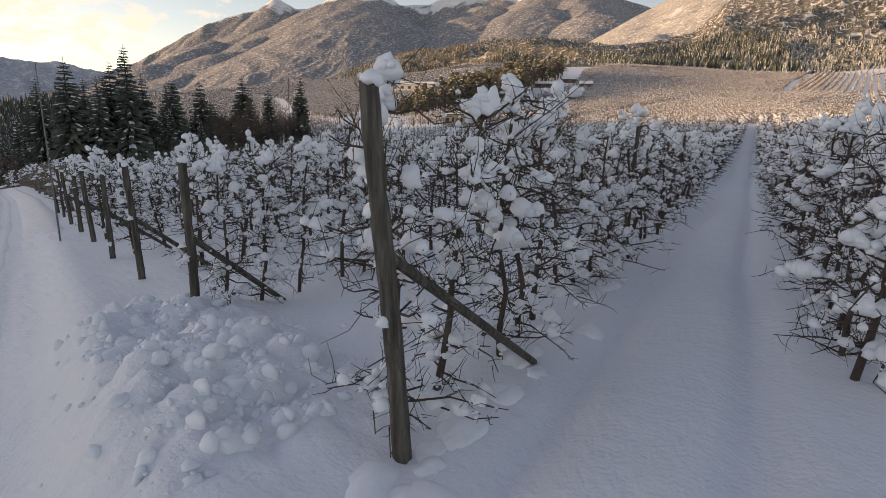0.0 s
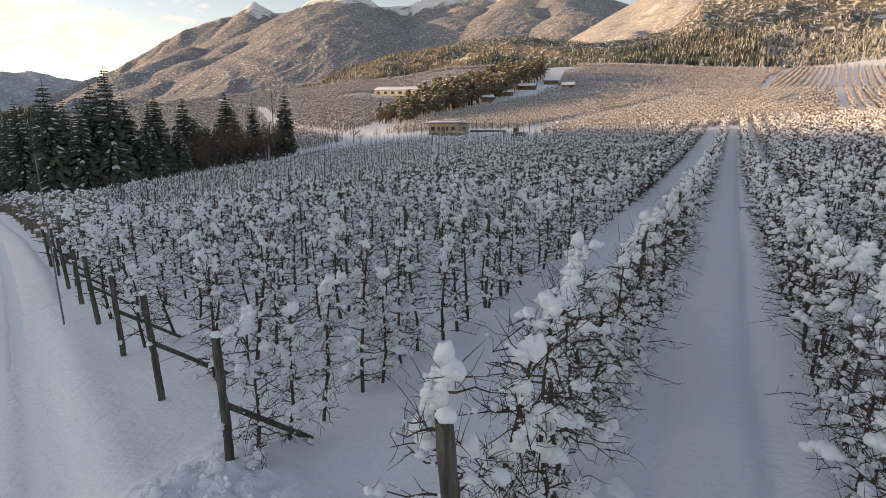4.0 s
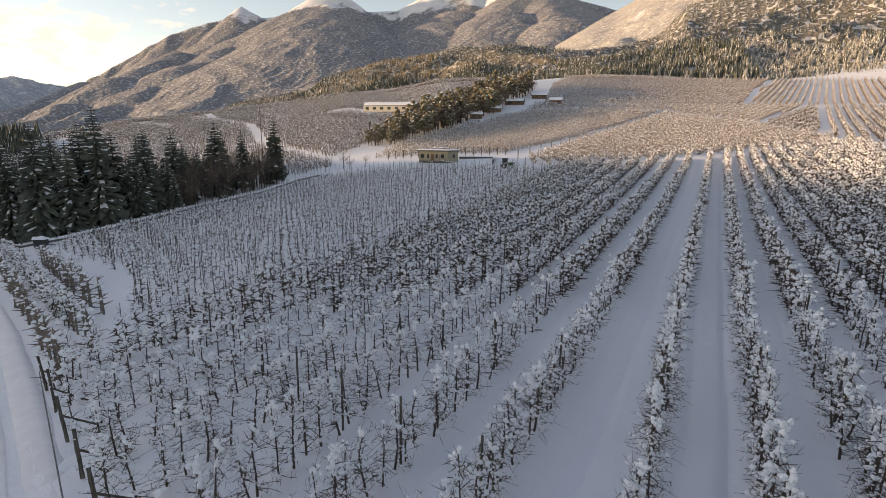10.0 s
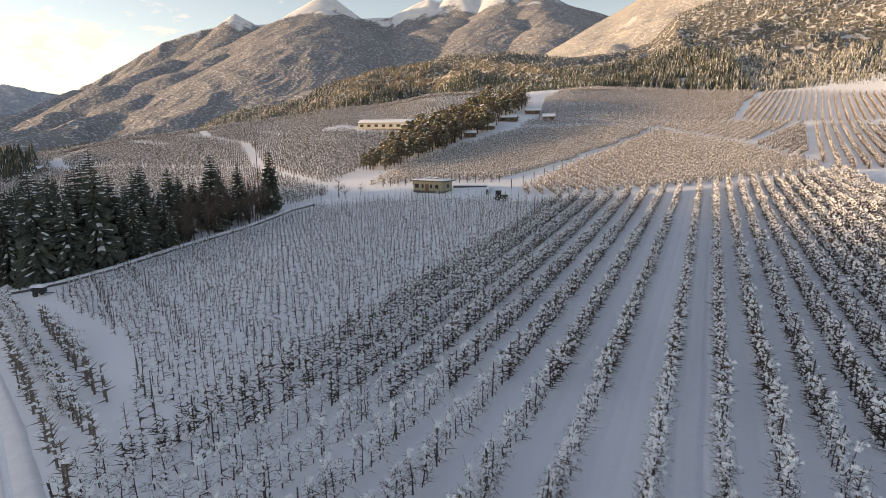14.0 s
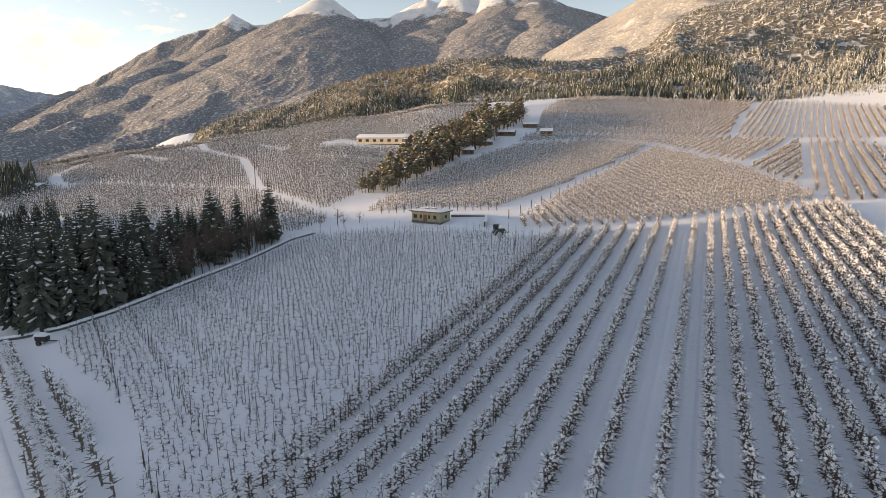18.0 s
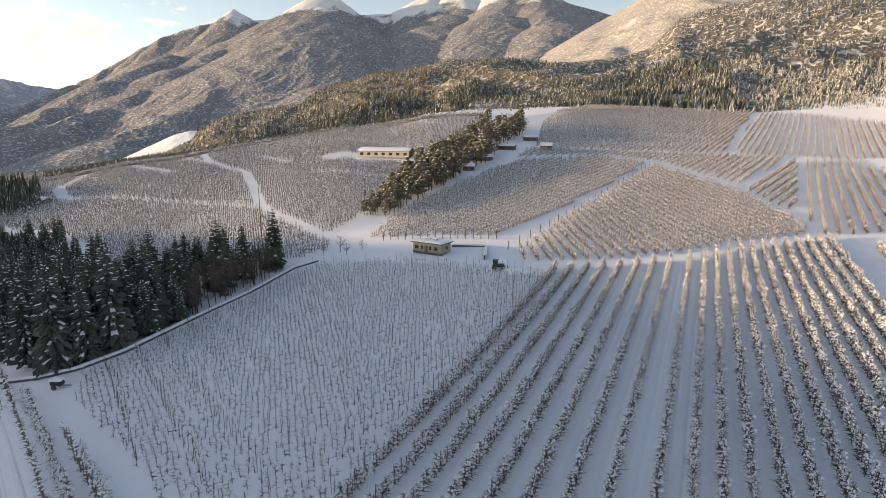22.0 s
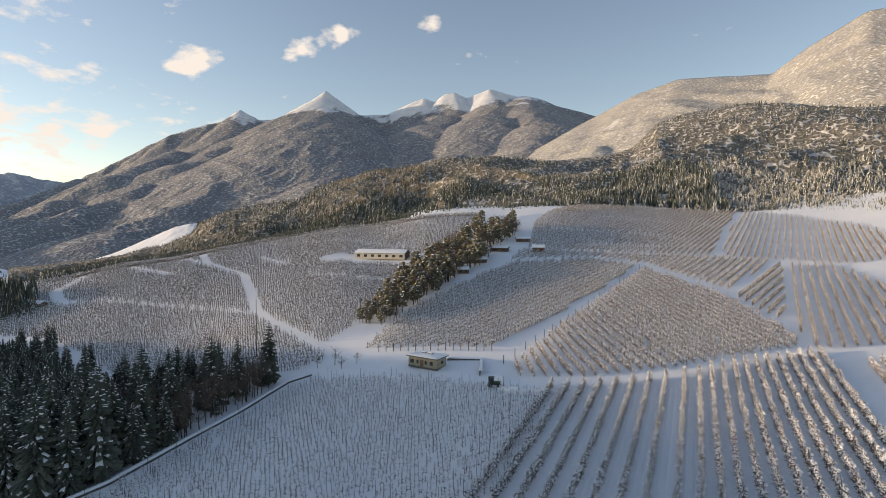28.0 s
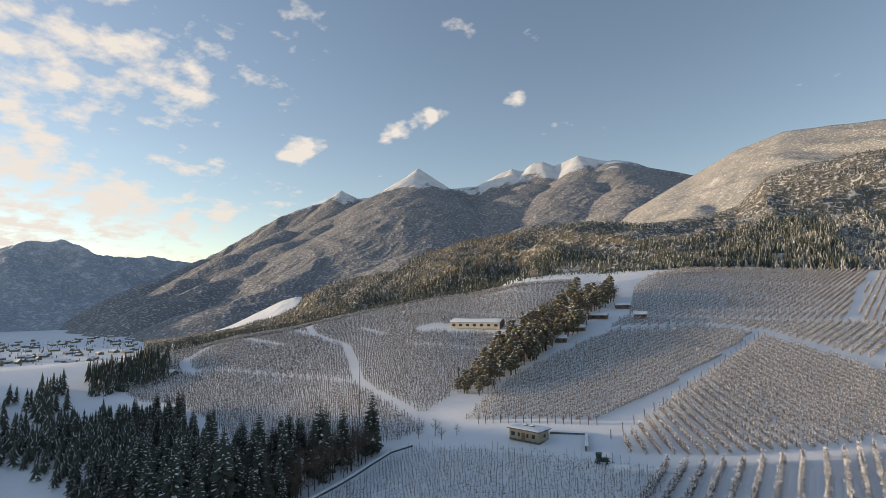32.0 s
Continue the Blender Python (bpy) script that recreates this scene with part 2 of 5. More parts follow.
def scatter(shapes, places, turns, scales, picks):
    """Many copies of a few shapes (verts, tris, material numbers) joined into one."""
    vs, ts, ms, n = [], [], [], 0
    for k, (v, t, m) in enumerate(shapes):
        sel = np.nonzero(picks == k)[0]
        if not len(sel):
            continue
        c, s = np.cos(turns[sel])[:, None], np.sin(turns[sel])[:, None]
        sc = scales[sel]
        if sc.ndim == 1:
            sc = np.stack([sc, sc, sc], 1)
        x, y = v[None, :, 0] * sc[:, :1], v[None, :, 1] * sc[:, 1:2]
        w = np.stack([x * c - y * s, x * s + y * c, v[None, :, 2] * sc[:, 2:3] + 0 * x], -1) + places[sel][:, None]
        vs.append(w.reshape(-1, 3))
        ts.append((t[None] + (np.arange(len(sel)) * len(v))[:, None, None] + n).reshape(-1, 3))
        ms.append(np.tile(m, len(sel)))
        n += len(sel) * len(v)
    return np.concatenate(vs), np.concatenate(ts), np.concatenate(ms)


def box(cx, cy, cz, sx, sy, sz, bevel=0.0):
    bm = bmesh.new()
    bmesh.ops.create_cube(bm, size=1.0, matrix=Matrix.LocRotScale((cx, cy, cz), None, (sx, sy, sz)))
    if bevel:
        bmesh.ops.bevel(bm, geom=bm.edges[:], offset=bevel, segments=1, affect="EDGES")
    return bm


def part(name, bm, material, parent, label=""):
    me = bpy.data.meshes.new(name)
    bm.to_mesh(me)
    bm.free()
    me.materials.append(material)
    ob = new(name, me)
    ob.parent = parent
    if label:
        ob["label"] = label
    return ob


def empty(name, m=None):
    ob = new(name)
    ob.empty_display_size = 0.3
    if m is not None:
        ob.matrix_world = m
    return ob


# ---- the lie of the land ----
def interp(x, xs, ys):
    return np.interp(x, xs, ys)


LAND = (-0.771, 5.807, 1.349, -3.177, -3.737, 3.479, 1.795, 3.342, 0.263, -0.26)


def land(u, v):
    a = LAND
    return a[0] + a[1] * u + a[2] * v + a[3] * u * u + a[4] * u * v + a[5] * v * v + a[6] * u**3 + a[7] * u * u * v + a[8] * u * v * v + a[9] * v**3


def bumps(x, y):
    """Knolls and dips of the fields."""
    return 4.2 * np.exp(-((x + 142) ** 2 + (y - 132) ** 2) / 2400) - 1.8 * np.exp(-((x + 98) ** 2 + (y - 92) ** 2) / 500) + 0.8 * np.exp(-((x + 62) ** 2 + (y - 110) ** 2) / 300)


def ground(x, y):
    """Height of the snow, without its small relief."""
    x, y = np.asarray(x, float), np.asarray(y, float)
    r, az = np.hypot(x, y) + 1e-6, np.degrees(np.arctan2(-x, y))
    reach = interp(az, [-180, -60, -20, -8, 0, 6, 14, 20, 30, 45, 60, 90, 180], [100, 120, 330, 400, 440, 440, 400, 365, 355, 345, 300, 140, 100])
    rise = interp(az, [-180, -60, -20, 0, 14, 25, 40, 50, 65, 90, 180], [0, 0.1, 0.22, 0.16, 0.13, 0.09, 0.02, -0.04, -0.07, -0.05, 0])
    k = np.minimum(1, reach / r)
    u, v = x * k / 100, y * k / 100
    z = land(u, v) + bumps(x, y)
    z = z + 0.62 * np.exp(-r * r / 400) + rise * np.minimum(np.maximum(r - reach, 0), 1500)
    # the broad field slope to the west, up to its crest and down behind it
    foot = interp(az, [30, 45, 50, 55, 65, 80], [170, 175, 185, 185, 165, 160])
    crest_r = interp(az, [30, 45, 50, 55, 65, 80], [385, 370, 345, 325, 330, 360])
    crest_z = interp(az, [30, 34, 39, 43, 48, 50.5, 55.5, 60, 65, 70, 80], [41, 41.5, 40.5, 35.5, 29, 26.5, 20.8, 17.5, 11, 7, 5])
    kf = foot / r
    zf = land(x * kf / 100, y * kf / 100) + bumps(x * kf, y * kf)
    up = np.clip((r - foot) / (crest_r - foot), 0, 1)
    zw = zf + (crest_z - zf) * (up ** 1.05) - interp(r - crest_r, [0, 40, 150, 3000], [0, 1.5, 14, 420])
    west = np.clip((az - 30) / 9, 0, 1) * np.clip((r - foot) / 25, 0, 1) * np.clip((100 - az) / 18, 0, 1)
    z = z * (1 - west) + west * zw
    return np.maximum(z, -95)


ROAD = ((-110, 33), (-60, 17.2), (-43, 12.2), (-26, 6.6), (-9, 0.6), (0, -2.6), (12, -6.8), (40, -16))


def off_line(x, y, line):
    """Distance from a line of points, with its sign (left of the way is above 0)."""
    best, sign = np.full(np.shape(x), 1e9), np.zeros(np.shape(x))
    for (ax, ay), (bx, by) in zip(line[:-1], line[1:]):
        dx, dy = bx - ax, by - ay
        t = np.clip(((x - ax) * dx + (y - ay) * dy) / (dx * dx + dy * dy), 0, 1)
        d = np.hypot(x - ax - t * dx, y - ay - t * dy)
        s = np.sign(dx * (y - ay) - dy * (x - ax))
        sign, best = np.where(d < best, s, sign), np.minimum(d, best)
    return best * sign


def lumps(x, y, size, seed):
    """Rounded clods: height of a jittered field of domes."""
    g = np.random.default_rng(seed)
    i, j = np.floor(x / size).astype(int), np.floor(y / size).astype(int)
    table = g.random((64, 64, 3))
    out = np.zeros(np.shape(x))
    for a in (-1, 0, 1):
        for b in (-1, 0, 1):
            h = table[(i + a) % 64, (j + b) % 64]
            cx, cy = (i + a + 0.2 + 0.6 * h[..., 0]) * size, (j + b + 0.2 + 0.6 * h[..., 1]) * size
            rad = size * (0.35 + 0.4 * h[..., 2])
            out = np.maximum(out, np.sqrt(np.maximum(rad**2 - (x - cx) ** 2 - (y - cy) ** 2, 0)))
    return out


FIRST = -2.35


def row_x(i, y):
    """Where row i runs: close rows to the east, a lane for the tractor, wider rows to the west, all turned a little to the west."""
    x = FIRST + 3.0 + 2.46 * (i - 1) if i > 0 else FIRST if i == 0 else -6.25 + 3.28 * (i + 1)
    return x - 0.0155 * (np.asarray(y) - 5)


def rough_snow(x, y):
    """Small relief: the road with its ruts, ploughed clods beside it, wheel marks down the first lane, drifts."""
    x, y = np.asarray(x, float), np.asarray(y, float)
    z = 0.05 * np.sin(x * 0.9 + 1.3 * np.sin(y * 0.6)) * np.sin(y * 0.8 + np.sin(x * 0.5)) * np.exp(-(x * x + y * y) / 3000)
    d = off_line(x, y, ROAD)
    inside = 1 / (1 + np.exp(np.minimum((np.abs(d) - 1.55) * 9, 50)))
    inside = inside * np.clip((x + 26) / 12, 0, 1)
    z -= 0.22 * inside
    for c in (-0.95, -0.5, 0.55, 1.0):
        z -= 0.05 * np.exp(-(((d - c) / 0.13) ** 2)) * inside
    bank = np.exp(-(((np.abs(d) - 2.0) / 0.35) ** 2))
    z += 0.10 * bank * np.clip((x + 26) / 12, 0, 1)
    # ploughed heap between the road and the first posts
    along, across = x + 4.9, y - 1.95 + 0.33 * (x + 4.9)
    heap = np.exp(-((along / 2.1) ** 4) - (across / 1.15) ** 4)
    z += heap * (0.22 + 0.10 * np.sin(along * 2.3) + 0.55 * lumps(x, y, 0.42, 5) + 0.6 * lumps(x + 7, y + 3, 0.24, 6))
    # drift along the first row
    z += 0.16 * np.exp(-(((x + 2.6) / 0.42) ** 2)) * np.exp(-(((y - 5) / 4.5) ** 4)) * (0.7 + 0.5 * np.sin(y * 2.1))
    for c in (-1.5, -0.15):
        z -= 0.13 * np.exp(-(((x - c + 0.0155 * (y - 5) - 0.05 * np.sin(y * 0.4)) / 0.2) ** 2)) * np.clip(y / 2, 0, 1) * (y < 120)
    # older, softer wheel marks down the other lanes
    for i in range(-6, 8):
        mid = row_x(i, y) + (1.3 if i > 0 else 1.65)
        for c in (-0.55, 0.55):
            z -= 0.06 * (i != 0) * np.exp(-(((x - mid - c) / 0.24) ** 2)) * (y > 6) * (y < 120)
    return z


def build_ground():
    xs = np.unique(np.concatenate([np.arange(-7.4, -2.4, 0.09), np.arange(-9, 3, 0.18), np.arange(-24, 14, 0.3), np.arange(-45, 14, 0.5), np.arange(-130, 70, 2.5), np.arange(-400, 200, 12.0), np.linspace(-4500, 4500, 91)]).round(2))
    ys = np.unique(np.concatenate([np.arange(0.8, 3.7, 0.08), np.arange(-2, 14, 0.2), np.arange(-10, 30, 0.6), np.arange(-40, 170, 2.5), np.arange(-200, 520, 12.0), np.linspace(-2500, 4500, 71)]).round(2))
    X, Y = np.meshgrid(xs, ys)
    Z = ground(X, Y) + rough_snow(X, Y)
    me = mesh("ground", np.stack([X, Y, Z], -1).reshape(-1, 3), grid(len(xs), len(ys)), [SNOW_GROUND], smooth=True)
    return tagged(new("ground", me), "deep fresh snow on gently rolling farmland", "ground", kind="structure")


build_ground()


def clods():
    """Broken clods thrown up on the heap by the plough, and loose crumbs round it."""
    g = np.random.default_rng(57)
    pile = Pile()
    for k in range(760):
        a, b = g.uniform(-1.9, 1.9), g.normal(0, 0.5)
        x, y = -4.8 + a, 1.85 + b - 0.33 * a
        w = 0.018 + 0.085 * g.random() ** 3.2
        z = float(ground(x, y) + rough_snow(x, y))
        v, t = blob(g, (0, 0, 0), w * g.uniform(0.55, 1.25, 3), 2, 0.34)
        # flat broken faces
        for _ in range(4):
            n = g.normal(0, 1, 3)
            n /= np.linalg.norm(n)
            d = v @ n
            v = v - np.maximum(d - 0.72 * d.max(), 0)[:, None] * n * 0.9
        pile.add((v + (x, y, z - 0.05 * w), t))
    v, t, m = pile.get()
    tagged(new("snow_clods", mesh("snow_clods", v, t, [SNOW], smooth=True)), "broken clods of ploughed snow heaped beside the road", "snow", kind="stuff")
    # soft bank of snow about the foot of the first post and trees
    pile = Pile()
    for k in range(30):
        y = g.uniform(0.9, 7.5)
        x, w = -2.1 + g.normal(0, 0.16) + (0.12 if y < 3.4 else 0), g.uniform(0.10, 0.2)
        pile.add(blob(g, (x, y, float(ground(x, y) + rough_snow(x, y)) - 0.3 * w), w * np.array([1.0, 1.5, 0.6]), 3, 0.28))
    v, t, m = pile.get()
    tagged(new("snow_drift", mesh("snow_drift", v, t, [SNOW], smooth=True)), "lumpy drift of snow about the feet of the first trees", "snow", kind="stuff")


clods()


# ---- mountains: a crest line, a foot line, and gullied sides between them ----
def fractal(x, y, seed, octaves=5):
    rng = np.random.default_rng(seed)
    total, amp = 0, 1.0
    for k in range(octaves):
        f = 2.0**k
        acc = 0
        for _ in range(4):
            a = rng.uniform(0, 2 * np.pi)
            acc = acc + np.sin(f * (x * np.cos(a) + y * np.sin(a)) * 2 * np.pi + rng.uniform(0, 6.28) + 1.2 * np.sin(f * (x * np.sin(a) - y * np.cos(a)) * 3.1))
        total = total + amp * (1 - np.abs(acc) / 2.2)
        amp *= 0.5
    return total / 2


def side(crest, foot, nu, ns, seed, gully, scale, hollow=1.15, spurs=()):
    """Points of a mountain side (nu along it, ns from foot to crest, then over the crest)."""
    crest = np.array([(-math.sin(radians(a)) * d, math.cos(radians(a)) * d, 40 + math.tan(radians(e)) * d) for a, e, d in crest])
    foot = np.array([(-math.sin(radians(a)) * d, math.cos(radians(a)) * d, z) for a, z, d in foot])
    u = np.linspace(0, 1, nu)
    c = np.stack([np.interp(u, np.linspace(0, 1, len(crest)), crest[:, k]) for k in range(3)], 1)
    f = np.stack([np.interp(u, np.linspace(0, 1, len(foot)), foot[:, k]) for k in range(3)], 1)
    s = np.linspace(0, 1.25, ns)[:, None, None]
    p = f[None] + (c - f)[None] * s
    z = f[None, :, 2] + (c - f)[None, :, 2] * np.where(s[..., 0] <= 1, np.maximum(s[..., 0], 0) ** hollow, 2 - s[..., 0])
    g = fractal(p[..., 0] / scale, p[..., 1] / scale, seed)
    w = np.sin(np.pi * np.clip(s[..., 0], 0, 1)) ** 0.7 + 0.10
    p[..., 2] = z + (g - 0.55) * gully * w
    if spurs:
        # long buttresses that run down aslant
        q = u[None] * spurs[0] + s[..., 0] * spurs[1] + 0.35 * np.sin(u[None] * 23 + seed) + 0.2 * np.sin(s[..., 0] * 7 + u[None] * 13)
        ridge = 0.5 - 0.5 * np.cos(2 * np.pi * q) + 0.22 * np.sin(np.pi * q * 3.4 + 5 * s[..., 0])
        p[..., 2] += (ridge - 0.5) * spurs[2] * np.sin(np.pi * np.clip(s[..., 0], 0, 1)) ** 0.8
    return p


def mountain(name, p, mat, label):
    ns, nu, _ = p.shape
    me = mesh(name, p.reshape(-1, 3), grid(nu, ns), [mat], smooth=True)
    return tagged(new(name, me), label, "mountain", kind="structure")


def ridged(az, dist, ridges, seed, gully, scale, base):
    """A mountain built from ridge lines (azimuth, elevation, distance): ground falls off to both sides of each, cut by gullies."""
    A, D = np.meshgrid(np.radians(az), dist)
    x, y = -np.sin(A) * D, np.cos(A) * D
    warp = 45 * np.sin(x / 410 + 1.3 * np.sin(y / 520)) + 18 * np.sin(y / 170 + 1.2 * np.sin(x / 230))
    top = np.full(x.shape, float(base))
    for ridge, crown, slope in ridges:
        q = np.array([(-math.sin(radians(a)) * d, math.cos(radians(a)) * d, 40 + math.tan(radians(e)) * d) for a, e, d in ridge])
        for a, b in zip(q, q[1:]):
            e = (b - a)[:2]
            t = np.clip(((x - a[0]) * e[0] + (y - a[1]) * e[1]) / (e @ e), 0, 1)
            off = np.hypot(x - a[0] - t * e[0], y - a[1] - t * e[1])
            off = np.maximum(off + warp * np.clip(off / 300, 0, 1) * 0.8, 0)
            off = np.sqrt(off * off + crown**2) - crown
            h = a[2] + t * (b[2] - a[2]) - slope * off * (1 - 0.12 * np.clip(off / 1200, 0, 1))
            top = np.maximum(top, h)
    cut = np.clip((top - base) / 160, 0, 1)
    g = fractal(x / scale, y / scale, seed, 6)
    return np.stack([x, y, top + (g - 0.62) * gully * cut * np.clip((1150 - top) / 500, 0.25, 1)], -1)


CREST = [(74, -2.1), (68.6, 0.5), (66.3, 2.4), (63.3, 4.1), (60.3, 5.9), (57.4, 7.8), (55.3, 9.1), (52, 10.4), (50.6, 10.8), (48.9, 12.1), (47.1, 11.2), (44.5, 11.5), (42.3, 12.9), (40.2, 14.6), (37.6, 13.0), (36.6, 12.3), (33.5, 12.5), (31.1, 13.7), (29.5, 14.3), (28.4, 13.9), (27.2, 14.7), (26.1, 14.9), (24.8, 14.3), (22.2, 15.2), (19.6, 14.5), (15, 13.3), (11.6, 12.3), (5, 10.2)]
# ridge lines with the rounding of their backs and the steepness of their sides
RIDGES = [([(a, e, 4300) for a, e in CREST], 8, 0.86),
          ([(40.3, 12.9, 3950), (41.2, 11.2, 3600), (43.2, 8.6, 3250), (46.5, 5.6, 2950), (51, 2.9, 2700), (57, 0.9, 2500), (62, -0.6, 2350)], 240, 0.70),
          ([(39.8, 12.6, 3950), (39.0, 11.2, 3650), (38.2, 8.4, 3150), (38.4, 5.6, 2600)], 380, 0.66),
          ([(49.2, 9.4, 3900), (53, 6.6, 3500), (57.2, 4.2, 3200), (62.1, 1.9, 2950), (66.4, 0.2, 2750)], 170, 0.72),
          ([(55.0, 7.6, 3900), (59.6, 5.0, 3500), (64, 2.4, 3250), (68, 0.4, 3050)], 130, 0.74),
          ([(62.6, 4.4, 3950), (66.6, 2.2, 3600)], 110, 0.74),
          ([(49.5, 6.0, 2900), (54.2, 2.4, 2500), (60, -0.4, 2200)], 170, 0.62),
          ([(27.6, 12.6, 3950), (28.6, 11.4, 3700), (30.2, 8.6, 3150), (32, 6.2, 2700)], 300, 0.66),
          ([(21.8, 13.6, 3950), (22.4, 12.4, 3700), (23.8, 10.4, 3300), (26.2, 8.2, 2850), (30, 5.4, 2200)], 260, 0.66),
          ([(18.5, 14.4, 4300), (16.5, 11.5, 3300), (17.5, 8.6, 2500)], 200, 0.7)]
mountain("mountain_far", ridged(np.linspace(76, 5, 420), np.concatenate([np.linspace(1700, 4200, 150), np.linspace(4215, 4500, 18)]), RIDGES, 4, 17, 260, -104), MASSIF, "high wooded mountain with snow-covered rocky summits")
mountain("mountain_valley", ridged(np.linspace(100, 62, 160), np.linspace(3150, 4950, 70), [([(100, 3.6, 4725), (90, 3.9, 4725), (84, 3.0, 4725), (79, 4.6, 4725), (76.8, 5.6, 4725), (74.4, 5.8, 4725), (71.4, 5.0, 4725), (66, 4.4, 4725), (60, 4.0, 4725)], 0, 0.55), ([(75, 5.8, 4725), (77, 3, 4185), (79, 0.5, 3780)], 0, 0.55), ([(84, 3.0, 4725), (83, 2.0, 4050)], 0, 0.55), ([(70, 4.6, 4725), (72, 2.2, 4117)], 0, 0.55)], 9, 75, 700, -104), HAZED_SLOPE, "distant mountain beyond the valley, haze put into its colour")
LARCH_SIDE = side([(22, 6.5, 2500), (18.5, 8.0, 2500), (15.5, 9.6, 2500), (12.5, 11.2, 2500), (10.4, 12.2, 2500), (6.9, 13.9, 2400), (2.9, 15.0, 2300), (-1.3, 14.8, 2200), (-5.2, 14.5, 2100), (-8, 16.4, 2000), (-12, 18.3, 1900), (-16, 18.1, 1900), (-24, 17, 1900), (-40, 12, 1900)],
                  [(26, 120, 1300), (14, 150, 1100), (5, 150, 1000), (-10, 150, 900), (-40, 120, 800)], 150, 70, 16, 20, 330, spurs=(2.2, 0.8, 10))
mountain("mountain_right", LARCH_SIDE, LARCH, "sunlit snowy mountain side with frosted larch woods")
WOOD_SIDE = side([(24, 6.5, 1150), (16.7, 7.5, 1150), (10, 7.8, 1150), (7.0, 8.6, 1150), (4.7, 11.0, 1150), (2, 11.7, 1150), (-3.1, 12.2, 1100), (-7.7, 11.5, 1050), (-14.4, 10.3, 1000), (-24, 9, 950), (-45, 6, 900)],
                 [(26, 60, 480), (14, 62, 450), (4, 60, 480), (-8, 52, 470), (-20, 45, 400), (-45, 20, 380)], 130, 60, 8, 34, 260)
mountain("hill_wooded", WOOD_SIDE, WOODED, "steep hillside of dark forest with snow patches")
KNOLL_SIDE = side([(68, -4.0, 1100), (64, -3.5, 1100), (60, -2.8, 1100), (56, -1.7, 1100), (53.6, -0.6, 1100), (53, 0.5, 1100), (50.4, 1.8, 1100), (46, 2.8, 1080), (42.8, 3.1, 1050), (41.4, 4.3, 1050), (39, 5.4, 1050), (36, 6.3, 1050), (33, 6.8, 1050), (29.5, 7.5, 1050), (26.5, 8.0, 1050), (22, 8.2, 1050), (17, 7.6, 1050), (12, 6.4, 1050)],
                  [(68, -30, 700), (60, -20, 620), (50, 5, 500), (43, 25, 440), (33, 38, 420), (22, 48, 430), (12, 60, 470)], 130, 60, 11, 30, 260)
mountain("hill_knoll", KNOLL_SIDE, GOLDEN, "low ridge of golden brown winter forest")


# unseen ridge added to the west to block the low sun from the lowest ground
mountain("shade_ridge", side([(a, math.degrees(math.atan2(z - 40, 560 / math.cos(radians(a - SUN_AZ)))), 560 / math.cos(radians(a - SUN_AZ))) for a, z in ((87, -5), (91, 12), (95, 28), (99, 46), (102, 64), (104.2, 73), (106, 74), (108, 75.2), (111, 76.2), (118, 75.4), (132, 73), (160, 65))],
                           [(87, -40, 440), (125, -30, 380), (160, -20, 420)], 70, 20, 13, 2, 150), WOODED, "unseen ridge added west of the orchard to shade it")


# ---- conifers ----
def conifer(rng, tiers, sides, height, width, snow):
    """A spruce: trunk, and tiers of drooping ragged boughs with snow on them."""
    pile = Pile()
    if tiers > 3:
        pile.add(tube([(0, 0, 0), (0, 0, height * 0.97)], [0.014 * height, 0.002 * height], 5), 1)
    for k in range(tiers):
        f = (k + 0.3) / tiers
        z, r = height * (0.10 + 0.90 * f), width * (1 - f) ** 0.85 + 0.04 * width
        drop = height * 0.9 / tiers * 1.5
        n = max(4, int(sides * (1 - 0.5 * f)))
        th = (np.arange(2 * n) / (2 * n)) * 2 * np.pi + rng.uniform(0, 6)
        rad = np.where(np.arange(2 * n) % 2 == 0, r, r * 0.45) * rng.uniform(0.75, 1.2, 2 * n)
        low = np.where(np.arange(2 * n) % 2 == 0, drop * 0.55, drop * 0.15) * rng.uniform(0.8, 1.2, 2 * n)
        ring = np.stack([np.cos(th) * rad, np.sin(th) * rad, z - low], 1)
        v = np.concatenate([ring, [[0, 0, min(height, z + drop * 0.75)], [0, 0, z - drop * 0.1]]])
        i = np.arange(2 * n)
        j = (i + 1) % (2 * n)
        pile.add((v, np.concatenate([np.stack([i, j, np.full(2 * n, 2 * n)], 1)] + ([np.stack([j, i, np.full(2 * n, 2 * n + 1)], 1)] if tiers > 3 else []))), 0)
        if snow:
            keep = [q for q in range(n) if rng.random() < snow]
            for q in keep:
                a, rr = th[2 * q], rad[2 * q]
                c = np.array([math.cos(a), math.sin(a), 0])
                e = np.array([-math.sin(a), math.cos(a), 0]) * rr * 0.17
                inner, outer = c * rr * 0.45 + (0, 0, z + drop * 0.02), c * rr * 0.98 + (0, 0, z - low[2 * q] + 0.06 * drop)
                pile.add((np.array([inner - e * 0.6, inner + e * 0.6, outer + e, outer - e, (inner + outer) / 2 + (0, 0, 0.12 * drop)]),
                          np.array([[0, 1, 4], [1, 2, 4], [2, 3, 4], [3, 0, 4]])), 2)
    return pile.get()


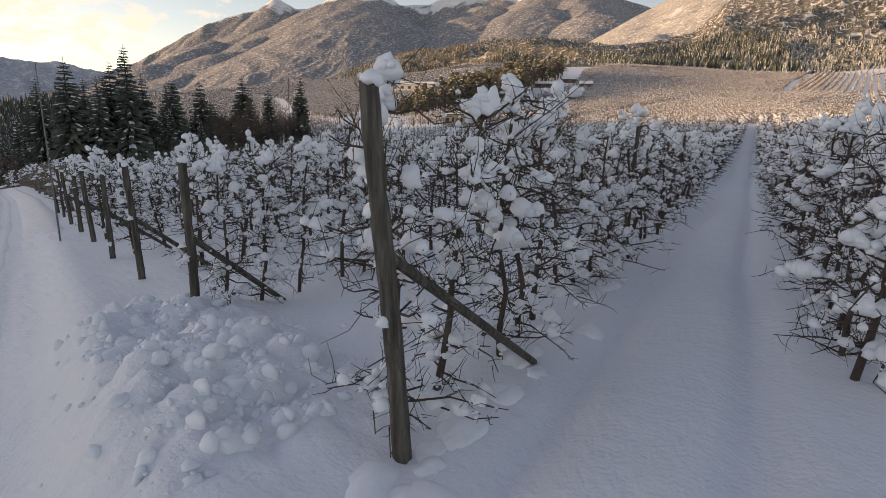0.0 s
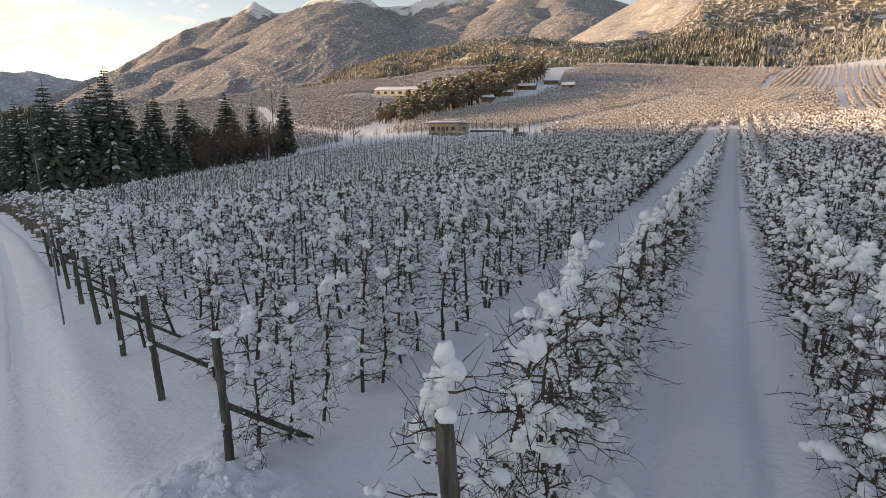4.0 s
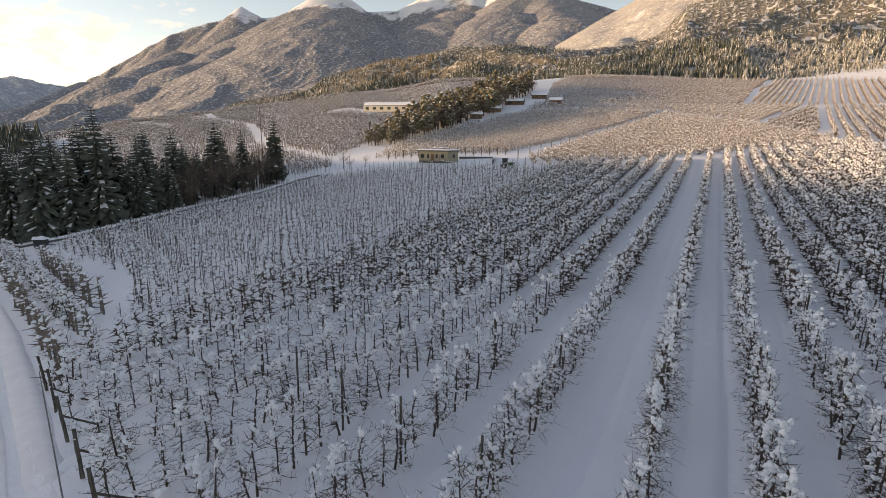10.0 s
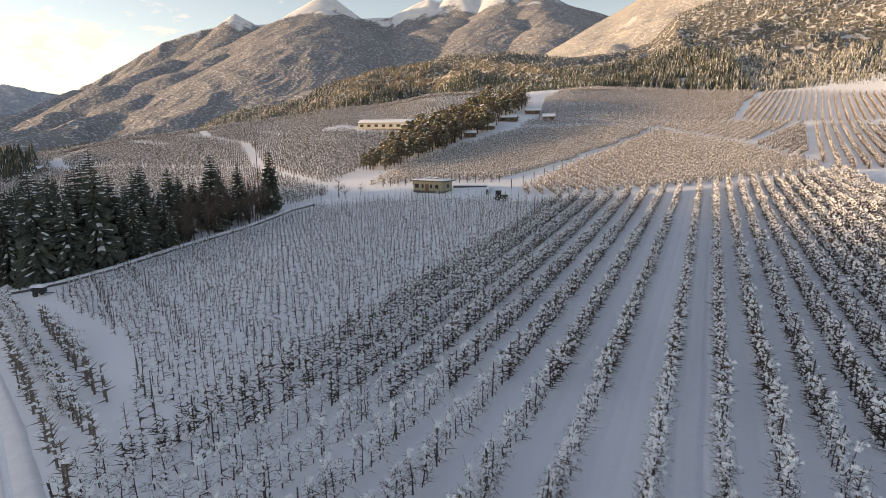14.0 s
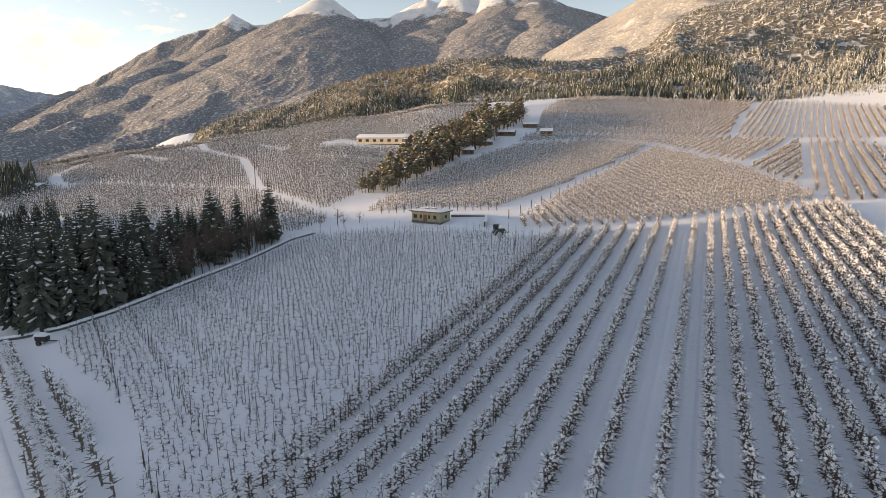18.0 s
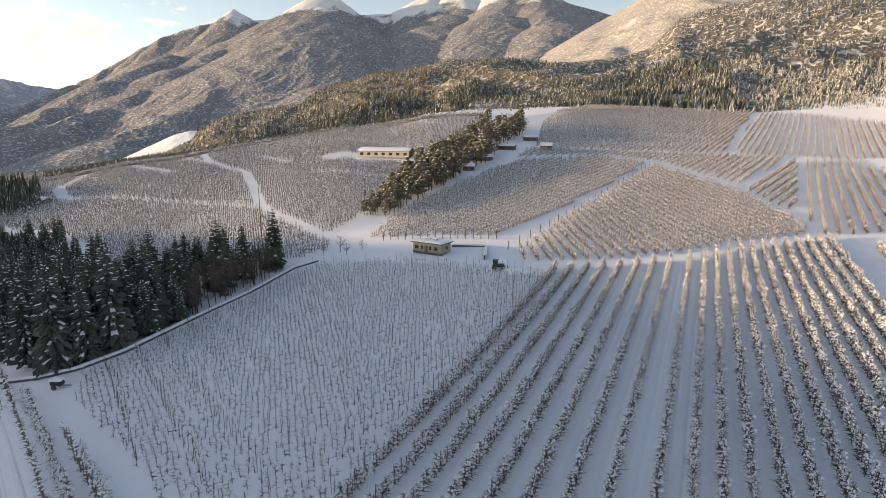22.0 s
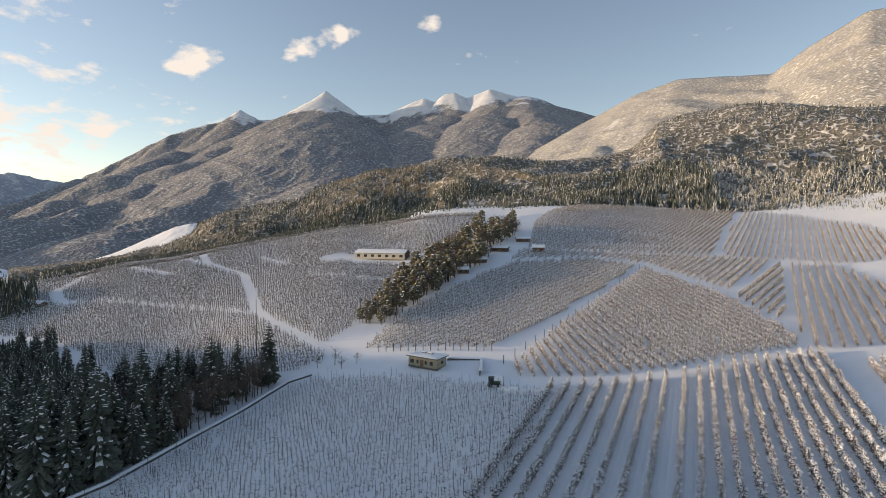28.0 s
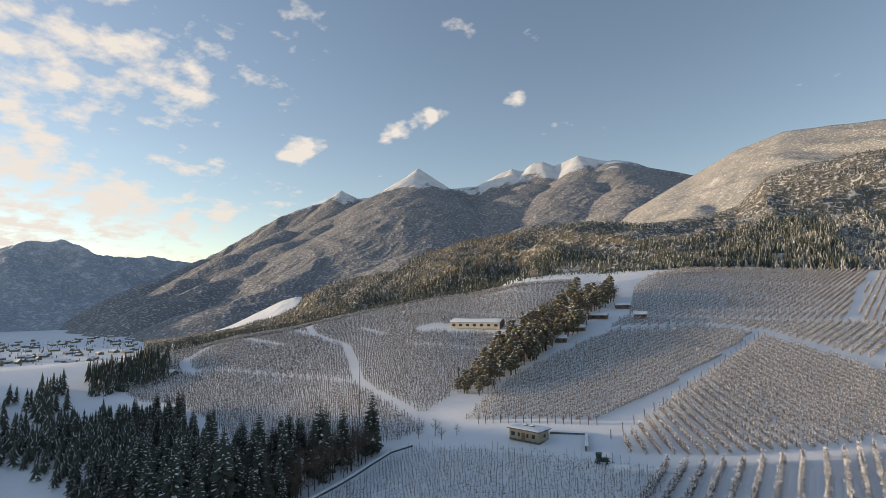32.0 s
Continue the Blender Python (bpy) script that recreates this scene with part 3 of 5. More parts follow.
def spruce(rng, whorls, width, snow):
    """A tall spruce of height 1: trunk, whorls of drooping ragged boughs, snow lying along some of them."""
    pile = Pile()
    pile.add(tube([(0, 0, 0), (0.004, 0, 0.5), (0, 0, 0.99)], [0.014, 0.009, 0.001], 5), 1)
    for k in range(whorls):
        f = (k + rng.uniform(0.1, 0.9)) / whorls
        z0 = 0.09 + 0.88 * f
        reach = width * (1 - f) ** 0.68 * (0.55 + 0.45 * min(1, 5 * f + 0.45)) + 0.012
        n = 6 + int(6 * (1 - f))
        turn = rng.uniform(0, 6.28)
        for b in range(n):
            if rng.random() < 0.10:
                continue
            a = turn + 6.283 * (b + rng.normal(0, 0.16)) / n
            r = reach * rng.uniform(0.6, 1.18)
            out, across = np.array([math.cos(a), math.sin(a), 0.0]), np.array([-math.sin(a), math.cos(a), 0.0])
            droop = rng.uniform(0.25, 0.6) * (1.2 - 0.9 * f)
            q = np.array([0.0, 0.35, 0.7, 1.0])
            spine = out * (r * q)[:, None] + np.array([0, 0, 1.0]) * (z0 + r * (0.12 * q - droop * q**1.6 + 0.14 * np.clip(q - 0.75, 0, 1)))[:, None]
            half = r * np.array([0.03, 0.15, 0.16, 0.015]) * rng.uniform(0.6, 1.4, 4)
            half2 = r * np.array([0.03, 0.15, 0.16, 0.015]) * rng.uniform(0.6, 1.4, 4)
            sag = np.array([0, 0, 1.0]) * (r * rng.uniform(0.08, 0.26, 4))[:, None]
            v = np.concatenate([spine, spine + across * half[:, None] - sag, spine - across * half2[:, None] - sag])
            t = []
            for j in range(3):
                t += [(j, j + 1, 5 + j), (j, 5 + j, 4 + j), (j + 1, j, 8 + j), (j + 1, 8 + j, 9 + j)]
            pile.add((v, np.array(t)), 0)
            if rng.random() < snow:
                lift = np.array([0, 0, 0.008 * rng.uniform(0.5, 1.2)])
                w = half[1:3] * rng.uniform(0.45, 0.9)
                c = np.array([spine[1] * 0.8 + spine[2] * 0.2, spine[2] * 0.6 + spine[3] * 0.4]) + lift
                u = np.concatenate([c, c + across * w[:, None] - lift * 1.1, c - across * w[:, None] - lift * 1.1])
                pile.add((u, np.array([(0, 1, 3), (0, 3, 2), (1, 0, 4), (1, 4, 5)])), 2)
    return pile.get()


def pine(rng, clumps):
    """A pine with a rounded, broken crown: trunk, limbs, clumps of needles and snow caps on some of them."""
    pile = Pile()
    pile.add(tube([(0, 0, 0), (0.02, 0, 0.45), (0, 0.02, 0.9)], [0.022, 0.016, 0.006], 5), 1)
    for k in range(clumps):
        f = rng.random()
        z, a = 0.30 + 0.64 * f, rng.uniform(0, 6.28)
        r = 0.21 * math.sin(math.pi * (0.18 + 0.78 * f)) ** 0.7 * rng.uniform(0.45, 1.05)
        c = np.array([math.cos(a) * r, math.sin(a) * r, z])
        pile.add(tube([(0, 0, z - 0.08), c], [0.007, 0.003], 3), 1)
        w = rng.uniform(0.055, 0.105)
        v, t = ICO[1]
        v = v * rng.uniform(0.55, 1.35, (len(v), 1)) * (w, w, w * 0.75) + c
        pile.add((v, t), 0)
        if rng.random() < 0.5:
            u = rng.uniform(0.5, 0.85) * w
            pile.add((np.array([(1, 0, 0), (0, 1, 0), (-1, 0, 0), (0, -1, 0), (0, 0, 0.55)]) * u * rng.uniform(0.7, 1.2, (5, 1)) + c + (0, 0, w * 0.62), np.array([[0, 1, 4], [1, 2, 4], [2, 3, 4], [3, 0, 4]])), 2)
    return pile.get()


def bare_tree(rng, height, spread, limbs, twigs):
    """A leafless broad tree: trunk, limbs and fine twigs."""
    pile = Pile()
    top = np.array([rng.normal(0, 0.03 * height), rng.normal(0, 0.03 * height), height * 0.9])
    pile.add(tube([(0, 0, 0), top * 0.5, top], [0.018 * height, 0.011 * height, 0.003 * height], 4), 1)
    for _ in range(limbs):
        f = rng.uniform(0.3, 0.95)
        base, a = top * f, rng.uniform(0, 6.28)
        length = spread * (1.15 - 0.75 * f) * rng.uniform(0.7, 1.2)
        tip = base + (math.cos(a) * length, math.sin(a) * length, length * rng.uniform(0.5, 1.2))
        mid = (base + tip) / 2 + (0, 0, -0.08 * length)
        pile.add(tube([base, mid, tip], [0.006 * height, 0.004 * height, 0.001 * height], 3), 0)
        for _ in range(twigs):
            g = rng.uniform(0.3, 1)
            q = base + (tip - base) * g
            e = q + rng.normal(0, 0.26 * length, 3) + (0, 0, 0.2 * length)
            pile.add(tube([q, e], [0.0028 * height, 0.0010 * height], 3), 0)
    return pile.get()


TREE_MATS = [NEEDLES, BARK, SNOW, FROST, BROWN]
rng = np.random.default_rng(5)


def recolour(shape, number):
    v, t, m = shape
    return v, t, np.where(m == 0, number, m)


DARK_CONIFERS = [conifer(rng, 3, 4, 1.0, 0.21, 0.0) for _ in range(4)] + [conifer(rng, 3, 4, 1.0, 0.2, 0.45) for _ in range(3)]
FROSTED = [recolour(conifer(rng, 3, 4, 0.9, 0.33, 0.5), 3) for _ in range(4)] + DARK_CONIFERS[4:]
BROWNS = [recolour(conifer(rng, 3, 4, 0.9, 0.30, 0.0), 4) for _ in range(3)] + [recolour(conifer(rng, 3, 4, 0.9, 0.3, 0.3), 3) for _ in range(2)]


def far_trees(name, q, size, shapes, seed, label):
    r = np.random.default_rng(seed)
    n = len(q)
    v, t, m = scatter(shapes, q, r.uniform(0, 6.28, n), size * r.uniform(0.55, 1.25, n), r.integers(0, len(shapes), n))
    return tagged(new(name, mesh(name, v, t, TREE_MATS, m)), label, "forest", kind="stuff")


def forest_on(name, p, lo, hi, count, size, shapes, seed, label, left=0.0, right=1.0):
    """Trees over part of a hillside (lo..hi of its way up, left..right along it), joined."""
    r = np.random.default_rng(seed)
    ns, nu, _ = p.shape
    s, u = (lo + (hi - lo) * r.random(count)) * (ns - 1) / 1.25, (left + (right - left) * r.random(count)) * (nu - 1.001)
    i, j = s.astype(int), u.astype(int)
    a, b = (s - i)[:, None], (u - j)[:, None]
    q = p[i, j] * (1 - a) * (1 - b) + p[i + 1, j] * a * (1 - b) + p[i, j + 1] * (1 - a) * b + p[i + 1, j + 1] * a * b
    q[:, 2] -= 0.6
    return far_trees(name, q, size, shapes, seed, label)


forest_on("forest", WOOD_SIDE, 0.0, 0.30, 2600, 8.5, FROSTED, 21, "frosted conifer forest at the foot of the hillside", 0.42, 0.9)
forest_on("forest", WOOD_SIDE, 0.0, 0.34, 2900, 8.5, DARK_CONIFERS + FROSTED[:2], 20, "dark conifer forest at the foot of the hillside", 0.0, 0.5)
forest_on("forest", WOOD_SIDE, 0.25, 1.0, 4200, 6.5, FROSTED + DARK_CONIFERS, 23, "mixed frosted forest high on the hillside", 0.0, 0.85)
forest_on("forest", KNOLL_SIDE, 0.0, 0.40, 4600, 9, DARK_CONIFERS, 22, "dark conifer forest with snow on its crowns")
forest_on("forest", KNOLL_SIDE, 0.36, 1.0, 1500, 7, BROWNS, 24, "golden brown winter wood on the low ridge", 0.52, 0.76)
forest_on("forest", KNOLL_SIDE, 0.30, 1.0, 2600, 7, FROSTED + DARK_CONIFERS, 25, "mixed frosted wood on the low ridge", 0.0, 0.58)
forest_on("forest", KNOLL_SIDE, 0.30, 1.0, 1800, 7, FROSTED + DARK_CONIFERS, 26, "mixed frosted wood on the low ridge", 0.70, 1.0)


def sector(a0, a1, r0, r1, count, seed):
    """Places spread over part of a ring."""
    g = np.random.default_rng(seed)
    a, rr = np.radians(g.uniform(a0, a1, count)), g.uniform(r0, r1, count)
    x, y = -np.sin(a) * rr, np.cos(a) * rr
    return np.column_stack([x, y, ground(x, y) - 0.3])


far_trees("forest", sector(38, 56, 400, 480, 1300, 31), 10, DARK_CONIFERS, 31, "belt of dark conifers at the edge of the fields")
far_trees("forest", sector(54, 66, 352, 430, 700, 32), 8, DARK_CONIFERS, 32, "belt of dark conifers at the edge of the fields")
far_trees("forest", sector(66.5, 73, 278, 318, 300, 33), 9, DARK_CONIFERS, 33, "clump of dark conifers in the snowy fields")
# the sunny meadow terraces across the valley, and the village below them
v_ = side([(63, -3.5, 1500), (60, -2.3, 1500), (57.8, -1.2, 1500), (55.2, 0.1, 1500), (53.8, 0.5, 1500), (52.8, 0.5, 1500)], [(63, -46, 1280), (57, -16, 1260), (52.8, 12, 1250)], 60, 14, 3, 3, 90, 1.0)
mountain("meadow_far", v_, SNOW_GROUND, "sunlit snowy meadow terrace on the far side of the valley")
g_ = np.random.default_rng(91)
village, roofs_ = Pile(), np.array([[-1, -1, 0], [1, -1, 0], [1, 1, 0], [-1, 1, 0], [-1, -1, 1], [1, -1, 1], [1, 1, 1], [-1, 1, 1], [-1, 0, 1.7], [1, 0, 1.7]], float)
for k in range(170):
    a_, d_ = radians(g_.uniform(60, 82)), g_.uniform(1350, 2500)
    x_, y_, w_ = -math.sin(a_) * d_, math.cos(a_) * d_, g_.uniform(5, 9)
    q_ = roofs_ * (w_ * 1.3, w_, 5.0)
    t_ = g_.uniform(0, 3.1)
    q_ = np.column_stack([q_[:, 0] * math.cos(t_) - q_[:, 1] * math.sin(t_) + x_, q_[:, 0] * math.sin(t_) + q_[:, 1] * math.cos(t_) + y_, q_[:, 2] + float(ground(x_, y_)) - 0.5])
    village.add((q_, np.array([[0, 1, 5], [0, 5, 4], [1, 2, 6], [1, 6, 5], [2, 3, 7], [2, 7, 6], [3, 0, 4], [3, 4, 7], [4, 7, 8], [5, 9, 6]])), 0)
    village.add((q_, np.array([[4, 5, 9], [4, 9, 8], [6, 7, 8], [6, 8, 9]])), 1)
v_, t_, m_ = village.get()
tagged(new("village", mesh("village", v_, t_, [BROWN, SNOW], m_)), "far village of snow-roofed houses on the valley floor", "village", kind="stuff")
far_trees("forest", sector(48, 82, 900, 2300, 900, 34), 10, DARK_CONIFERS, 34, "scattered woods on the valley floor")


# ---- spruce wood beside the young orchard ----
def place_conifer(name, shape, x, y, scale, turn, label, group, category="spruce"):
    """One conifer as a thing: trunk, crown and the snow on its boughs."""
    base = empty(name, Matrix.LocRotScale((x, y, float(ground(x, y)) - 0.15), Euler((0, 0, turn)), (scale, scale, scale)))
    tagged(base, label, category, group)
    for part_name, me, kind in shape:
        c = new(part_name, me)
        c.parent = base
        if kind:
            c["kind"] = kind
    return base


def split(shape, names, mats, kinds=("", "", "")):
    """Meshes of a shape by material number."""
    v, t, m = shape
    out = []
    for k, nm in enumerate(names):
        sel = t[m == k]
        if len(sel):
            used, inv = np.unique(sel, return_inverse=True)
            out.append((nm, mesh(nm, v[used], inv.reshape(-1, 3), [mats[k]]), kinds[k]))
    return out


rng = np.random.default_rng(41)
SPRUCES = [split(spruce(rng, 42, rng.uniform(0.15, 0.20), 0.30), ("crown", "trunk", "snow_load"), TREE_MATS, ("stuff", "", "stuff")) for _ in range(6)]
PINES = [split(pine(rng, 26), ("crown", "trunk", "snow_load"), [PINE, BARK, SNOW], ("stuff", "", "stuff")) for _ in range(4)]
BARE = [split(bare_tree(rng, 1.0, 0.33, 20, 7), ("crown", "trunk"), [TWIGS, BARK], ("stuff", "")) for _ in range(4)]

g = np.random.default_rng(43)
# the tall spruces that stand out: x, y, height
for x, y, h in ((-134.5, 48.3, 17.5), (-109.2, 40.6, 17), (-100.4, 41.5, 18.5), (-103.5, 44.3, 14.5), (-97.8, 45, 15.3), (-100, 48.3, 18), (-97, 49.5, 20), (-101, 54.3, 16), (-97.5, 56, 11), (-99.5, 59.2, 15.5), (-98.5, 63, 10), (-104, 68.1, 15.5), (-106.5, 80.8, 16.8),
                (-105, 87, 14.3), (-102, 94.6, 16), (-106, 50, 17), (-110, 57, 18), (-114, 46, 16), (-118, 52, 18), (-121, 60, 19), (-126, 48, 17), (-130, 57, 18), (-140, 54, 17), (-146, 60, 16), (-152, 52, 16), (-160, 60, 16), (-113, 66, 16), (-120, 72, 16.5), (-108, 74, 12), (-113, 88, 13)):
    place_conifer("spruce", SPRUCES[g.integers(6)], x, y, 1.1 * h, g.uniform(0, 6.28), "tall dark spruce with snow on its drooping boughs", "spruces of the small wood")
for x, y, h in ((-111, 76, 10.5), (-108, 80, 10), (-112, 84, 10.5), (-107, 86, 9.5), (-109, 72, 9), (-104, 80, 8.5), (-116, 86, 10), (-104, 90, 8), (-101, 76, 7), (-100, 84, 7.5), (-118, 68, 10), (-130, 60, 11), (-103, 64, 7.5), (-101, 56, 6.5),
                (-104, 45, 7), (-110, 42, 7.5), (-116, 44, 8), (-99, 48, 6), (-98, 60, 6)):
    base = empty("bare_tree", Matrix.LocRotScale((x, y, float(ground(x, y)) - 0.1), Euler((0, 0, g.uniform(0, 6.28))), (h, h, h)))
    tagged(base, "leafless broad-leaved tree at the edge of the spruce wood", "tree", "bare trees of the small wood")
    for nm, me, kind in BARE[g.integers(4)]:
        new(nm, me).parent = base
WOOD_EDGE = [(-98, 46), (-96, 58), (-97, 72), (-98, 86), (-104, 97), (-120, 93), (-150, 84), (-215, 96), (-225, 50), (-150, 44), (-116, 40)]


def in_poly(x, y, poly):
    c = False
    for (ax, ay), (bx, by) in zip(poly, poly[1:] + poly[:1]):
        if (ay > y) != (by > y) and x < (bx - ax) * (y - ay) / (by - ay) + ax:
            c = not c
    return c


count = 0
while count < 290:
    x, y = g.uniform(-225, -95) if count < 150 else g.uniform(-150, -96), g.uniform(40, 98)
    if not in_poly(x, y, WOOD_EDGE) or (x < -150 and g.random() < 0.5):
        continue
    count += 1
    deep = min(1.0, (-95 - x) / 25)
    h = (g.uniform(7, 11) + 2.5 * deep * g.random()) * (1.0 if count < 150 else g.uniform(0.45, 1.0))
    if g.random() < (0.66 if y < 62 or x < -120 else 0.4):
        place_conifer("spruce", SPRUCES[g.integers(6)], x, y, h, g.uniform(0, 6.28), "dark spruce with snowy boughs in the small wood", "spruces of the small wood")
    else:
        base = empty("bare_tree", Matrix.LocRotScale((x, y, float(ground(x, y)) - 0.1), Euler((0, 0, g.uniform(0, 6.28))), (h * 0.9, h * 0.9, h * 0.75)))
        tagged(base, "leafless tree among the spruces", "tree", "bare trees of the small wood")
        for nm, me, kind in BARE[g.integers(4)]:
            new(nm, me).parent = base
for k in range(46):
    y = g.uniform(62, 95)
    x, h = -98.5 - 11 * g.random() ** 1.4 - 0.05 * (y - 62), g.uniform(7.5, 12.5)
    base = empty("bare_tree", Matrix.LocRotScale((x, y, float(ground(x, y)) - 0.1), Euler((0, 0, g.uniform(0, 6.28))), (h * 0.8, h * 0.8, h)))
    tagged(base, "leafless tree at the upper edge of the spruce wood", "tree", "bare trees of the small wood")
    for nm, me, kind in BARE[g.integers(4)]:
        new(nm, me).parent = base
# the wood down the slope, too far off to tell its trees apart
lower = []
for k in range(330):
    a, d = radians(g.uniform(70, 86)), g.uniform(172, 232)
    x, y = -math.sin(a) * d, math.cos(a) * d
    if y > 46 + 0.1 * (x + 200):
        lower.append((x, y, g.uniform(6.5, 12)))
for k in range(150):
    a, d = radians(g.uniform(74.5, 84)), g.uniform(215, 300)
    lower.append((-math.sin(a) * d, math.cos(a) * d, g.uniform(8, 14)))
while len(lower) < 620:
    x, y = g.uniform(-245, -150), g.uniform(44, 92)
    if in_poly(x, y, [(-228, 44), (-197, 60), (-165, 58), (-150, 80), (-205, 88), (-235, 80), (-242, 48)]):
        lower.append((x, y, g.uniform(5.5, 11)))
lower = np.array(lower)
rl = np.random.default_rng(47)
LOWER = [conifer(rl, 8, 7, 1.0, rl.uniform(0.19, 0.25), 0.3) for _ in range(8)]
v, t, m = scatter(LOWER, np.column_stack([lower[:, :2], ground(lower[:, 0], lower[:, 1]) - 0.15]), rl.uniform(0, 6.28, len(lower)), 0.8 * lower[:, 2], rl.integers(0, 8, len(lower)))
tagged(new("spruce_wood", mesh("spruce_wood", v, t, TREE_MATS, m)), "dense dark spruce wood down the slope, flecked with snow", "forest", kind="stuff")
for x, y, h in ((-91.5, 108.5, 5.2), (-88, 107.0, 4.2), (-95.5, 106, 4.0), (-85.5, 110.5, 3.4)):
    base = empty("bare_tree", Matrix.LocRotScale((x, y, float(ground(x, y)) - 0.1), Euler((0, 0, g.uniform(0, 6.28))), (h * 1.3, h * 1.3, h)))
    tagged(base, "small leafless tree dusted with snow near the hut", "tree", "small trees near the hut")
    for nm, me, kind in BARE[g.integers(4)]:
        new(nm, me).parent = base

# ---- strip of mixed wood up the slope, with sheds on its edge ----
strip = np.array([(-100, 137), (-102, 150), (-106, 172), (-110, 195), (-113, 218), (-116, 245), (-117, 275), (-120, 312)])
for k in range(380):
    f = g.random() ** 0.85
    c = np.array([np.interp(f, np.linspace(0, 1, len(strip)), strip[:, a]) for a in (0, 1)])
    w = 3.5 + 9.5 * min(1.0, 1.6 * f)
    x, y = c[0] + g.uniform(-1, 1) * w + g.normal(0, 0.8), c[1] + g.normal(0, 3)
    h = g.uniform(5.5, 11) * (0.55 + 0.6 * min(1, 2.5 * f))
    if g.random() < 0.5:
        place_conifer("pine", PINES[g.integers(4)], x, y, h, g.uniform(0, 6.28), "frosted pine in the strip of wood up the slope", "trees of the strip of wood", "pine")
    else:
        base = empty("bare_tree", Matrix.LocRotScale((x, y, float(ground(x, y)) - 0.1), Euler((0, 0, g.uniform(0, 6.28))), (h * 1.6, h * 1.6, h * 0.9)))
        tagged(base, "leafless brown tree in the strip of wood", "tree", "trees of the strip of wood")
        for nm, me, kind in BARE[g.integers(4)]:
            new(nm, me).parent = base
place_conifer("pine", PINES[0], -103.5, 143, 5.2, 0.4, "small frosted pine beside the farm track", "trees of the strip of wood", "pine")


# ---- orchard ----
def lump(rng, c, w, level, along):
    """A clinging lump of snow: a round body with smaller ones run together, drawn out along its branch."""
    pile = Pile()
    pile.add(blob(rng, c, w * rng.uniform(0.8, 1.15, 3), level, 0.26))
    for _ in range(rng.integers(2, 5) if level > 1 else 1):
        o = c + along * w * rng.uniform(-1.5, 1.5) + rng.normal(0, 0.35 * w, 3)
        pile.add(blob(rng, o, w * rng.uniform(0.4, 0.8) * rng.uniform(0.85, 1.15, 3), max(1, level - 1), 0.26))
    return pile.get()


